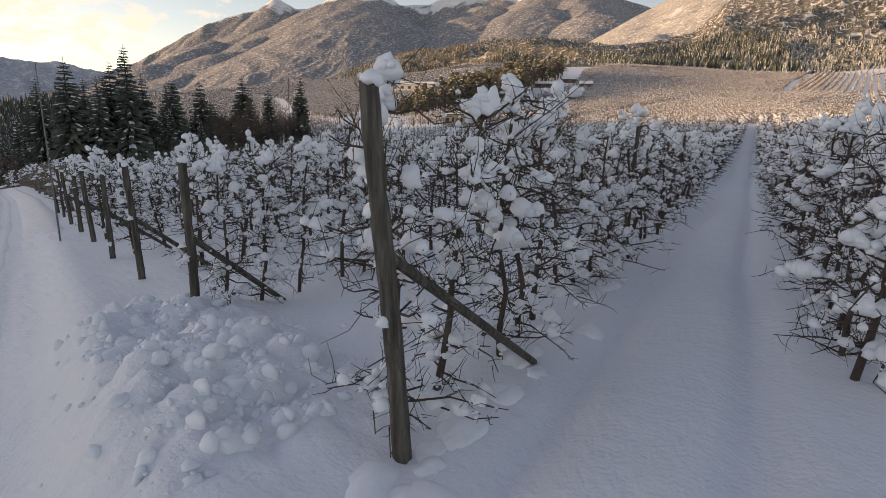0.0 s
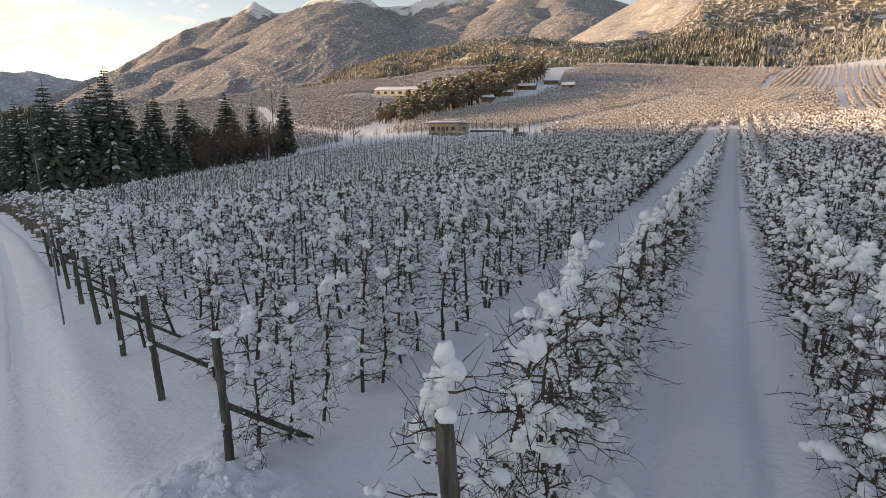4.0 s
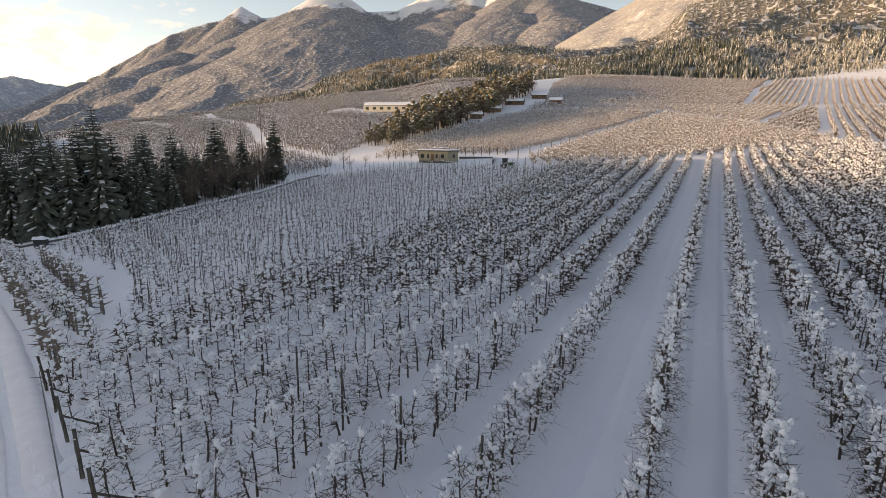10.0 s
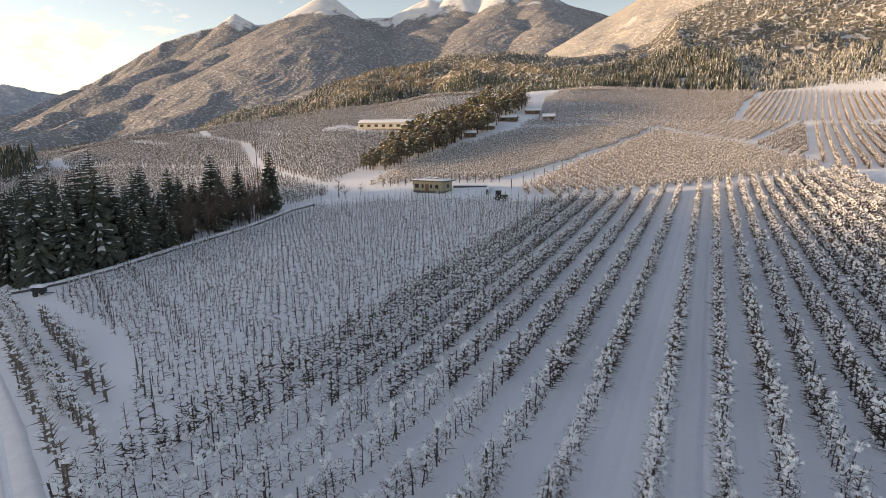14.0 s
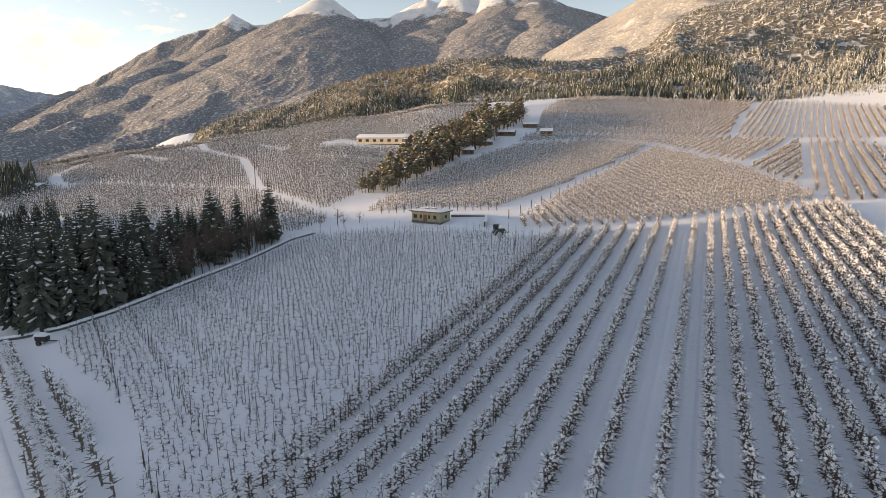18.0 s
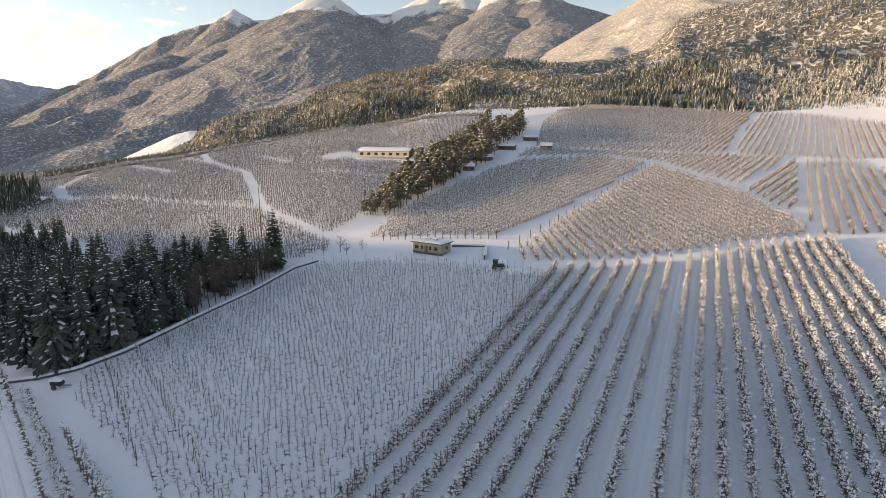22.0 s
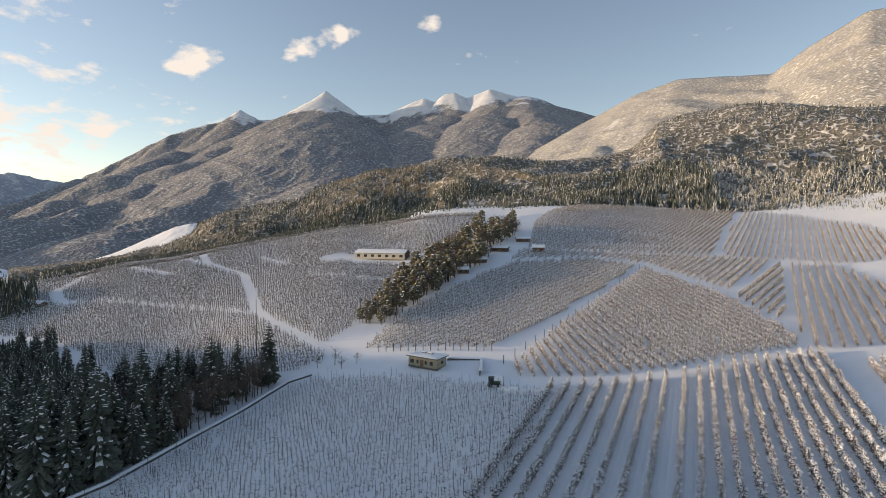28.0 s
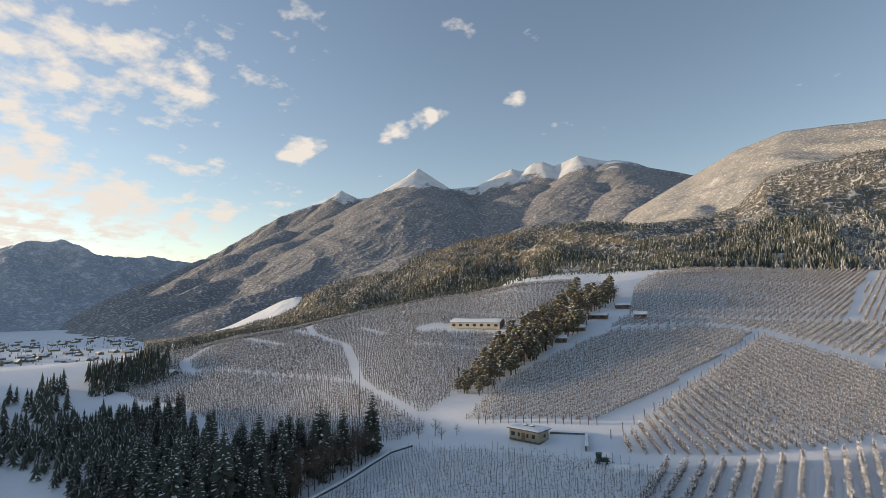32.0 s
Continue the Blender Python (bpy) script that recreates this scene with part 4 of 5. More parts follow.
def apple_tree(rng, height, limbs, twigs, lumps_n, level, sides, hat=None):
    """A slender trained apple tree: stem, limbs (each with its twigs) and lumps of snow. level: 3 close by, 1 farther off."""
    close = level > 1
    n = 8 if close else 4
    zs = np.linspace(0, height, n)
    bend = np.cumsum(rng.normal(0, 0.045 * height / n * 2.4, (n, 2)), 0)
    bend -= bend[0]
    stem = np.column_stack([bend, zs])
    stem_vt = tube(stem, np.linspace(0.034, 0.010, n) * (1 if close else 1.25), sides)
    at = lambda z: np.array([np.interp(z, zs, stem[:, 0]), np.interp(z, zs, stem[:, 1]), z])
    limb_list, ends, snow_list = [], [], []
    dabs = Pile()
    thick = 1.0 if close else 1.35 if sides > 3 else 1.7
    for k in range(limbs):
        z = height * rng.uniform(0.06, 0.97)
        a = rng.uniform(0, 6.28)
        length = rng.uniform(0.3, 0.86) * (1.2 - 0.6 * z / height)
        out = np.array([math.cos(a) * 0.85, math.sin(a), 0])
        b = at(z)
        lift = rng.normal(0.02, 0.14)
        mid = b + out * length * 0.5 + (0, 0, 0.6 * lift + rng.uniform(-0.03, 0.06))
        tip = b + out * length + (0, 0, lift + rng.uniform(-0.16, 0.10))
        pts = [b, (b + mid) / 2 + rng.normal(0, 0.02, 3), mid, (mid + tip) / 2 + rng.normal(0, 0.03, 3), tip] if close else [b, mid, tip]
        pile = Pile()
        pile.add(tube(pts, np.linspace(0.0115, 0.0036, len(pts)) * thick, 4 if close else 3))
        for _ in range(twigs):
            f = rng.uniform(0.15, 1)
            q = b + (mid - b) * f * 2 if f < 0.5 else mid + (tip - mid) * (f * 2 - 1)
            e = q + rng.normal(0, 0.12, 3) + (0, 0, 0.05)
            pile.add(tube([q, (q + e) / 2 + rng.normal(0, 0.018, 3), e] if close else [q, e], np.array([0.0042, 0.0034, 0.0018] if close else [0.0052, 0.0026]) * thick, 3))
            if close and rng.random() < 0.35:
                w = rng.uniform(0.008, 0.022)
                dabs.add(blob(rng, q + (e - q) * rng.uniform(0.2, 0.9) + (0, 0, 0.4 * w), w * rng.uniform(0.7, 1.3, 3), 1, 0.2))
        limb_list.append(pile.get())
        ends.append((b, mid, tip))
    if rng.random() < 0.7:
        # one or two long shoots that stand above the crown
        for _ in range(rng.integers(1, 4)):
            b = at(height * rng.uniform(0.6, 0.95))
            tip = b + (rng.normal(0, 0.22), rng.normal(0, 0.22), rng.uniform(0.3, 0.7))
            limb_list.append(tube([b, (b + tip) / 2 + rng.normal(0, 0.03, 3), tip], np.array([0.007, 0.005, 0.002]) * thick, 3))
    for k in range(lumps_n):
        b, mid, tip = ends[rng.integers(len(ends))]
        f = rng.uniform(0.05, 0.9)
        c = b + (mid - b) * f * 2 if f < 0.5 else mid + (tip - mid) * (f * 2 - 1)
        d = (tip - b) / (np.linalg.norm(tip - b) + 1e-6)
        w = 0.024 + 0.072 * rng.random() ** 1.7
        if sides > 3:
            snow_list.append(lump(rng, c + (0, 0, 0.4 * w), w, level, d))
        else:
            snow_list.append(blob(rng, c + (0, 0, 0.4 * w), 1.4 * w * rng.uniform(0.8, 1.3, 3), 1, 0.3))
    # the heavy load about the top, slumped down one side
    heavy = rng.random() if hat is None else hat
    pile = Pile()
    lean = rng.normal(0, 0.10, 2)
    many = int(4 + 34 * heavy**1.4) if close else int(3 + 12 * heavy**1.4)
    if heavy > 0.25 and sides > 3:
        for f in np.linspace(0, 1, 3):
            o = at(height * (1.0 - 0.2 * f * heavy)) + np.array([lean[0] * f, lean[1] * f, 0]) + rng.normal(0, 0.02, 3)
            pile.add(blob(rng, o, np.array([0.062, 0.062, 0.10]) * (0.7 + 0.6 * heavy) * rng.uniform(0.8, 1.2, 3), max(2, level + 1) if close else 1, 0.3))
    for j in range(many if sides > 3 else max(2, many // 3)):
        f = rng.random()
        w = rng.uniform(0.022, 0.058) * (1 if close else 1.35) * (1 if sides > 3 else 1.25)
        o = at(height * (1.01 - 0.22 * f * heavy)) + np.array([lean[0] * f, lean[1] * f, 0]) + rng.normal(0, 0.03 + 0.022 * heavy, 3)
        pile.add(blob(rng, o, w * rng.uniform(0.75, 1.3, 3), level, 0.28))
    snow_list.append(pile.get())
    if dabs.n:
        snow_list.append(dabs.get())
    return stem_vt, limb_list, snow_list


def gather(shape_list, number):
    pile = Pile()
    for s in shape_list:
        pile.add(s[:2], number)
    return pile.get()


def whole(tree):
    stem, limb_list, snow_list = tree
    pile = Pile()
    pile.add(stem, 0)
    for s in limb_list:
        pile.add(s[:2], 0)
    for s in snow_list:
        pile.add(s[:2], 1)
    return pile.get()


rng = np.random.default_rng(17)
NEAR_TREES = [apple_tree(rng, rng.uniform(2.3, 2.75), 46, 7, 62, 2, 6, hat) for hat in (0.95, 0.2, 0.5, 0.1, 0.75, 0.3)]
NEXT_TREES = [apple_tree(rng, rng.uniform(2.2, 2.65), 36, 3, 60, 1, 4, hat) for hat in (0.9, 0.2, 0.5, 0.1, 0.7, 0.3)]
MID_TREES = [whole(apple_tree(rng, rng.uniform(2.1, 2.6), 26, 2, 38, 1, 3)) for _ in range(10)]


def far_tree(rng, height, spikes, lumps_n, fat):
    """A small tree seen from afar: stem, tapering limbs and lumps of snow."""
    pile = Pile()
    pile.add(tube([(0, 0, 0), (rng.normal(0, 0.05), rng.normal(0, 0.05), height)], [0.045 * fat, 0.015], 3), 0)
    for k in range(spikes):
        z = height * rng.uniform(0.06, 0.95)
        a, l = rng.uniform(0, 6.28), rng.uniform(0.4, 0.95) * (1.15 - 0.55 * z / height)
        d = np.array([math.cos(a), math.sin(a), 0])
        e = np.array([-d[1], d[0], 0]) * 0.026 * fat
        b = np.array([0, 0, z])
        pile.add((np.array([b - e, b + e, b + (0, 0, 0.045 * fat), b + d * l + (0, 0, rng.uniform(-0.2, 0.35))]), np.array([[0, 1, 3], [1, 2, 3], [2, 0, 3]])), 0)
    for k in range(lumps_n):
        a, l, z = rng.uniform(0, 6.28), rng.uniform(0, 0.52), height * rng.uniform(0.2, 1.02)
        c, w = np.array([math.cos(a) * l, math.sin(a) * l, z]), 0.055 + 0.10 * rng.random() ** 1.4
        o = np.array([(1, 0, -0.2), (-0.5, 0.85, -0.2), (-0.5, -0.85, -0.2), (0, 0, 1.0), (0, 0, -0.8)]) * w * rng.uniform(0.8, 1.35, (5, 1)) + c
        pile.add((o, np.array([[0, 1, 3], [1, 2, 3], [2, 0, 3], [1, 0, 4], [2, 1, 4], [0, 2, 4]])), 1)
    return pile.get()


FAR_TREES = [far_tree(rng, rng.uniform(2.0, 2.5), 36, 24, 1.3) for _ in range(10)]
DISTANT_TREES = [far_tree(rng, rng.uniform(2.0, 2.5), 18, 11, 2.0) for _ in range(8)]


def farthest_tree(rng, height):
    """The same at its smallest: stem, blade-like limbs and two caps of snow."""
    pile = Pile()
    pile.add(tube([(0, 0, 0), (0, 0, height)], [0.10, 0.03], 3), 0)
    for k in range(13):
        z, a = height * rng.uniform(0.1, 0.95), rng.uniform(0, 6.28)
        l = rng.uniform(0.4, 0.95) * (1.15 - 0.6 * z / height)
        d = np.array([math.cos(a) * l, math.sin(a) * l, rng.uniform(-0.1, 0.45)])
        pile.add((np.array([(0, 0, z - 0.065), (0, 0, z + 0.065), d + (0, 0, z)]), np.array([[0, 1, 2]])), 0)
    for k in range(3):
        c, w = np.array([rng.normal(0, 0.2), rng.normal(0, 0.2), height * rng.uniform(0.45, 1.0)]), rng.uniform(0.14, 0.26)
        pile.add((np.array([(1, 0, 0), (0, 1, 0), (-1, 0, 0), (0, -1, 0), (0, 0, 0.8)]) * w + c, np.array([[0, 1, 4], [1, 2, 4], [2, 3, 4], [3, 0, 4]])), 1)
    return pile.get()


FARTHEST_TREES = [farthest_tree(rng, rng.uniform(1.9, 2.5)) for _ in range(10)]
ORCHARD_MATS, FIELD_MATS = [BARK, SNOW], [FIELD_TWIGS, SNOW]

def head(x):
    """The headland: where rows begin beside the road."""
    return 0.75 - 0.33 * x if x < -1 else 4.3


def far_end(x):
    """The far road, where the rows end."""
    return np.interp(x, [-45, -25, -14, -6, 5, 18, 29], [105, 114.5, 122, 127.5, 139, 149.5, 158.5])


def start_of(i):
    y0 = 1.6
    for _ in range(8):
        y0 = float(head(row_x(i, y0)))
    return y0


rows = []
for i in range(-8, 13):
    y = np.arange(start_of(i) + 0.5, far_end(row_x(i, 100)) - 1, 0.72)
    rows.append(np.column_stack([np.full(len(y), i), row_x(i, y), y]))
rows = np.concatenate(rows)
r = np.random.default_rng(3)
rows[:, 1] += r.normal(0, 0.09, len(rows))
rows[:, 2] += r.normal(0, 0.14, len(rows))
dist = np.hypot(rows[:, 1] + 1, rows[:, 2] - 1.5)
order = np.argsort(dist)
near, rest = order[:300], order[300:]

near_sets = []
for stem, limb_list, snow_list in NEAR_TREES + NEXT_TREES:
    stem_me = mesh("trunk", *stem, [BARK])
    limb_me = [mesh("limb", *s[:2], [BARK]) for s in limb_list]
    snow_me = [mesh("snow_lump" if n < len(snow_list) - 1 else "snow_dabs", *s[:2], [SNOW], smooth=True) for n, s in enumerate(snow_list)]
    v, t, m = gather(limb_list, 0)
    all_limb = mesh("branchwork", v, t, [BARK])
    v, t, m = gather(snow_list, 0)
    near_sets.append((stem_me, limb_me, snow_me, all_limb, mesh("snow_load", v, t, [SNOW], smooth=True)))
for k, n in enumerate(near):
    i, x, y = rows[n]
    stem_me, limb_me, snow_me, all_limb, all_snow = near_sets[(k * 5 + k // 6) % 6 + (0 if k < 33 else 6)]
    ob = empty("apple_tree", Matrix.LocRotScale((x, y, float(ground(x, y)) - 0.04), Euler((r.normal(0, 0.03), r.normal(0, 0.03), r.uniform(0, 6.28))), [r.uniform(0.9, 1.1)] * 3))
    tagged(ob, "bare trained apple tree laden with lumps of fresh snow", "apple tree", "apple trees of the orchard")
    new("trunk", stem_me).parent = ob
    if k < 33:
        for me in limb_me:
            new("limb", me).parent = ob
        for me in snow_me[:-1]:
            new("snow_lump", me).parent = ob
        c = new("snow_dabs", snow_me[-1])
        c.parent, c["kind"] = ob, "stuff"
    else:
        c, d = new("branchwork", all_limb), new("snow_load", all_snow)
        c.parent = d.parent = ob
        c["kind"] = d["kind"] = "stuff"


def plant(name, shapes, xy, label, seed, scale=(0.85, 1.15), category="orchard", mats=ORCHARD_MATS):
    """Many trees joined into one object."""
    g = np.random.default_rng(seed)
    q = np.column_stack([xy[:, 0], xy[:, 1], ground(xy[:, 0], xy[:, 1]) - 0.03])
    v, t, m = scatter(shapes, q, g.uniform(0, 6.28, len(q)), g.uniform(*scale, len(q)), g.integers(0, len(shapes), len(q)))
    return tagged(new(name, mesh(name, v, t, mats, m)), label, category, kind="stuff")


mid = dist[rest] < 31
plant("orchard_rows", MID_TREES, rows[rest][mid][:, 1:], "rows of bare apple trees carrying snow", 61)
plant("orchard_rows", FAR_TREES, rows[rest][~mid][:, 1:], "farther rows of bare apple trees carrying snow", 62)


def inside(xy, poly):
    x, y = xy[:, 0], xy[:, 1]
    c = np.zeros(len(xy), bool)
    for (ax, ay), (bx, by) in zip(poly, poly[1:] + poly[:1]):
        c ^= ((ay > y) != (by > y)) & (x < (bx - ax) * (y - ay) / (by - ay + 1e-12) + ax)
    return c


def block(poly, way, gap, step, seed, lost=0.04):
    """Places of trees in rows along way inside a field."""
    g = np.random.default_rng(seed)
    p = np.array(poly, float)
    d = np.array(way, float) / np.hypot(*way)
    n = np.array([-d[1], d[0]])
    a, b = p @ d, p @ n
    A, B = np.meshgrid(np.arange(a.min(), a.max(), step), np.arange(b.min(), b.max(), gap))
    xy = A.ravel()[:, None] * d + B.ravel()[:, None] * n + g.normal(0, 0.1, (A.size, 2))
    return xy[inside(xy, poly) & (g.random(len(xy)) > lost)]


FIELDS = {
    "triangle": ([(-42, 113), (-44, 119), (-41, 157), (-34, 205), (-26, 254), (6, 214), (20, 174), (23, 160), (5, 144), (-7, 132), (-24, 120)], (0.5, -0.86), 2.9, 0.72),
    "behind_hut": ([(-89, 119), (-93, 137), (-96, 160), (-95.5, 184), (-92, 213), (-87, 240), (-53, 264), (-30, 258), (-38, 207), (-47, 160), (-53, 132), (-70, 127)], (0.26, 0.965), 2.9, 0.75),
    "mid": ([(-91, 247), (-89, 270), (-24, 288), (7, 291), (29, 288), (8, 225), (-25, 265), (-52, 270)], (0.24, 0.97), 3.1, 0.8),
    "wedge": ([(9, 217), (31.5, 281), (22, 184), (17, 193)], (0.29, 0.96), 3.2, 0.7),
    "open_rows": ([(33, 277), (50, 276), (62, 230), (46, 168), (26, 158), (23, 180)], (0.10, 0.99), 2.9, 0.75),
    "upper": ([(-89, 274), (-106, 340), (-107, 400), (-96, 452), (-20, 476), (22, 474), (9, 379), (3, 296), (-24, 292)], (0.18, 0.98), 2.9, 0.9),
    "upper_right": ([(25, 470), (50, 444), (80, 378), (92, 306), (62, 282), (50, 282), (31, 291), (7, 296), (13, 379)], (0.12, 0.99), 3.0, 0.8),
    "east": ([(32, 60), (32, 148), (62, 168), (80, 140), (60, 60)], (0.0, 1.0), 2.7, 0.9),
    "barn_slope": ([(-104, 117), (-112, 121), (-155, 140), (-178, 159), (-205, 179), (-228, 184), (-263, 190), (-258, 262), (-205, 322), (-150, 352), (-138, 300), (-124, 205), (-107, 148)], (0.9, 0.45), 2.3, 0.85),
    "west_slope": ([(-152, 137), (-112, 119), (-97, 112), (-101, 101), (-118, 94), (-150, 88), (-215, 98), (-240, 92), (-300, 98), (-318, 130), (-300, 175), (-286, 228), (-258, 262), (-263, 185), (-228, 182), (-205, 177), (-178, 157)], (0.9, 0.5), 2.2, 0.8),
}
LANES = ((((-92, 113), (-111, 119), (-134, 128), (-154, 138), (-178, 157), (-205, 177), (-227, 182), (-244, 187), (-263, 198), (-285, 225)), 2.2), (((-152, 136), (-179, 136), (-215, 132), (-242, 128), (-262, 122)), 1.2),
         (((-96, 116), (-105, 142), (-111, 158)), 2.4), (((-168, 185), (-140, 189), (-122, 192)), 1.2), (((-244, 165), (-277, 165)), 2.2), (((-290, 150), (-279, 129), (-260, 122), (-250, 122)), 2.6), (((-300, 110), (-265, 119)), 1.6), (((-226, 208), (-201, 201)), 2.4),
         (((-178, 216), (-140, 230)), 10.0), (((-150, 250), (-200, 256), (-250, 240)), 1.0), (((-160, 300), (-215, 300)), 1.2))
for k, (name, (poly, way, gap, step)) in enumerate(FIELDS.items()):
    xy = block(poly, way, gap, step, 100 + k)
    if name in ("barn_slope", "west_slope"):
        for lane, half in LANES:
            xy = xy[np.abs(off_line(xy[:, 0], xy[:, 1], lane)) > half]
    if name == "upper":
        for lane in (((-90, 330), (-40, 345), (0, 340)), ((-70, 390), (-20, 400), (12, 396)), ((-60, 300), (4, 318))):
            xy = xy[np.abs(off_line(xy[:, 0], xy[:, 1], lane)) > 1.3]
    if name == "upper_right":
        for lane in (((6, 330), (40, 330), (80, 312)), ((10, 372), (60, 368))):
            xy = xy[np.abs(off_line(xy[:, 0], xy[:, 1], lane)) > 1.6]
    shapes = FARTHEST_TREES if name in ("west_slope", "barn_slope", "upper", "upper_right") else DISTANT_TREES
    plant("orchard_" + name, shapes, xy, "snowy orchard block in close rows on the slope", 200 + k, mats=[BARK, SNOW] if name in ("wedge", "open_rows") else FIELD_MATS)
hollow = block([(-110, 37), (-82, 31.2), (-64.6, 27), (-49, 23), (-40, 18.8), (-31, 13.8), (-28, 9.2), (-43, 14.0), (-60, 19.2), (-112, 35.4)], (0.953, -0.302), 1.9, 1.25, 131)
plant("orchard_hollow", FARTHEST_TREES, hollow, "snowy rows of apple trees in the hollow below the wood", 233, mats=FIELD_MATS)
low = block([(-108, 35.5), (-80, 31), (-56, 25), (-43, 19.5), (-35.5, 13), (-43, 15), (-60, 20), (-106, 34)], (0.95, -0.3), 2.9, 0.8, 131)
plant("orchard_low", MID_TREES, low, "rows of apple trees beyond the farm track", 231)

# the young block: thin trees on tall stakes
YOUNG = [(-93, 41.5), (-91, 50), (-92, 62), (-93.5, 78), (-94.5, 91), (-92, 100), (-66, 104), (-45, 106), (-30, 107), (-27, 70), (-30, 46), (-31, 18), (-34, 16.5), (-47, 25.5), (-61, 29.6), (-82, 35)]
young = block(YOUNG, (0.41, 0.91), 2.25, 0.8, 7, 0.06)
rng = np.random.default_rng(19)
YOUNG_TREES = [far_tree(rng, rng.uniform(1.2, 1.8), 18, 9, 0.9) for _ in range(8)]
YOUNG_TREES = [(v * (0.75, 0.75, 1.0), t, m) for v, t, m in YOUNG_TREES]
plant("orchard_young", YOUNG_TREES, young, "young staked apple trees with a little snow", 240)


# ---- posts, braces and wires of the trellis ----
def stick(a, b, ra, rb, sides=8):
    a, b = np.array(a, float), np.array(b, float)
    v, t = tube([a, a + (b - a) * 0.33, a + (b - a) * 0.66, b - (b - a) * 0.004, b], [ra, ra * 0.97 + rb * 0.03, (ra + rb) / 2, rb, rb * 0.85], sides)
    return v, t


def end_post(i, tall, lean_x, lean_y, rad):
    y = start_of(i)
    x = float(row_x(i, y)) if i else -2.15
    y = y if i else 1.72
    z = float(ground(x, y))
    ob = empty("end_post", Matrix.Translation((x, y, z)))
    tagged(ob, "weathered wooden end post with a slanting brace at the row's head", "post", "end posts of the rows")
    top = (lean_x, lean_y, tall)
    # a split, weathered stake: uneven round, slightly bowed, chipped at the top
    gp = np.random.default_rng(300 + i)
    f = np.linspace(0, 1, 22)
    axis = np.column_stack([top[0] * f + 0.012 * np.sin(f * 5 + i), top[1] * f + 0.012 * np.sin(f * 4 + 1), -0.2 + (tall + 0.2) * f])
    v, t = tube(axis, rad * (1.0 - 0.12 * f) * (1 + gp.normal(0, 0.05, 22)), 12)
    v[:-1, :2] += (v[:-1, :2] - np.repeat(axis, 12, axis=0)[:, :2]) * np.tile(gp.normal(0, 0.13, 12), 22)[:, None] + gp.normal(0, 0.0025, (len(v) - 1, 2))
    v[-13:-1, 2] += gp.normal(0, 0.02, 12)
    new("post", mesh("post", v, t, [POST])).parent = ob
    k = 0.55 if i else 0.58
    e = (0.17, 2.0 if i == 0 else 1.3, 0.02)
    b = new("brace", mesh("brace", *stick((lean_x * k, lean_y * k + 0.04, tall * k), e, 0.04, 0.036, 8), [POST]))
    b.parent = ob
    g = np.random.default_rng(500 + i)
    cap = new("snow_cap", mesh("snow_cap", *blob(g, np.array(top) + (0, 0, 0.02), (rad * 1.0, rad * 1.0, 0.06), 2, 0.2), [SNOW], smooth=True))
    cap.parent = ob
    # bits of snow caught on the weather side
    for k in range(5 if i == 0 else 2):
        f, a = g.uniform(0.15, 0.95), g.uniform(2.6, 5.6)
        c = np.array([top[0] * f + math.cos(a) * rad, top[1] * f + math.sin(a) * rad, tall * f])
        bit = new("snow_bit", mesh("snow_bit", *blob(g, c, g.uniform(0.02, 0.06, 3), 2, 0.7), [SNOW], smooth=True))
        bit.parent = ob
    return ob


for i in range(-8, 1):
    g = np.random.default_rng(700 + i)
    end_post(i, 2.49 if i == 0 else g.uniform(1.85, 2.15), -0.19 if i == 0 else g.normal(0, 0.03), -0.13 if i == 0 else g.uniform(-0.16, 0.02), 0.066 if i == 0 else 0.06)

# posts along the rows, and the wires between
line_posts = Pile()
for i in range(-8, 13):
    for y in np.arange(start_of(i) + 8, far_end(row_x(i, 100)) - 2, 8.0):
        x = float(row_x(i, y))
        z = float(ground(x, y))
        line_posts.add(stick((x, y, z - 0.1), (x + 0.04, y, z + 2.5), 0.045, 0.04, 5))
v, t, m = line_posts.get()
tagged(new("row_posts", mesh("row_posts", v, t, [POST])), "wooden posts along the orchard rows", "posts", kind="stuff")
WIRE = plain("wire", [(0.3, (0.10, 0.10, 0.10)), (0.7, (0.2, 0.2, 0.2))], 5.0, 0.5, 2, 0)
for i in range(-7, 4):
    y = np.arange(start_of(i), min(45, far_end(row_x(i, 100))), 4.0)
    for h in (0.75, 1.5):
        x = row_x(i, y)
        ob = new("trellis_wire", mesh("trellis_wire", *tube(np.column_stack([x, y, ground(x, y) + h]), np.full(len(y), 0.006), 3), [WIRE]))
        tagged(ob, "thin steel trellis wire along the row", "wire", "trellis wires")

# tall poles and stakes in the young block
poles, stakes = Pile(), Pile()
g = np.random.default_rng(77)
for x, y in block(YOUNG, (0.41, 0.91), 2.25, 4.8, 7, 0.05):
    z = float(ground(x, y))
    poles.add(stick((x, y, z - 0.1), (x + g.normal(0, 0.12), y + g.normal(0, 0.12), z + g.uniform(2.5, 3.4)), 0.036, 0.028, 4))
for x, y in young[::7]:
    z = float(ground(x, y))
    stakes.add(tube([(x, y, z), (x + g.normal(0, 0.05), y, z + g.uniform(1.6, 2.2))], [0.022, 0.018], 3))
v, t, m = poles.get()
tagged(new("trellis_poles", mesh("trellis_poles", v, t, [POST])), "tall thin poles of the young orchard's trellis", "poles", kind="stuff")
v, t, m = stakes.get()
tagged(new("stakes", mesh("stakes", v, t, [POST])), "thin wooden stakes beside the young trees", "stakes", kind="stuff")
ends = Pile()
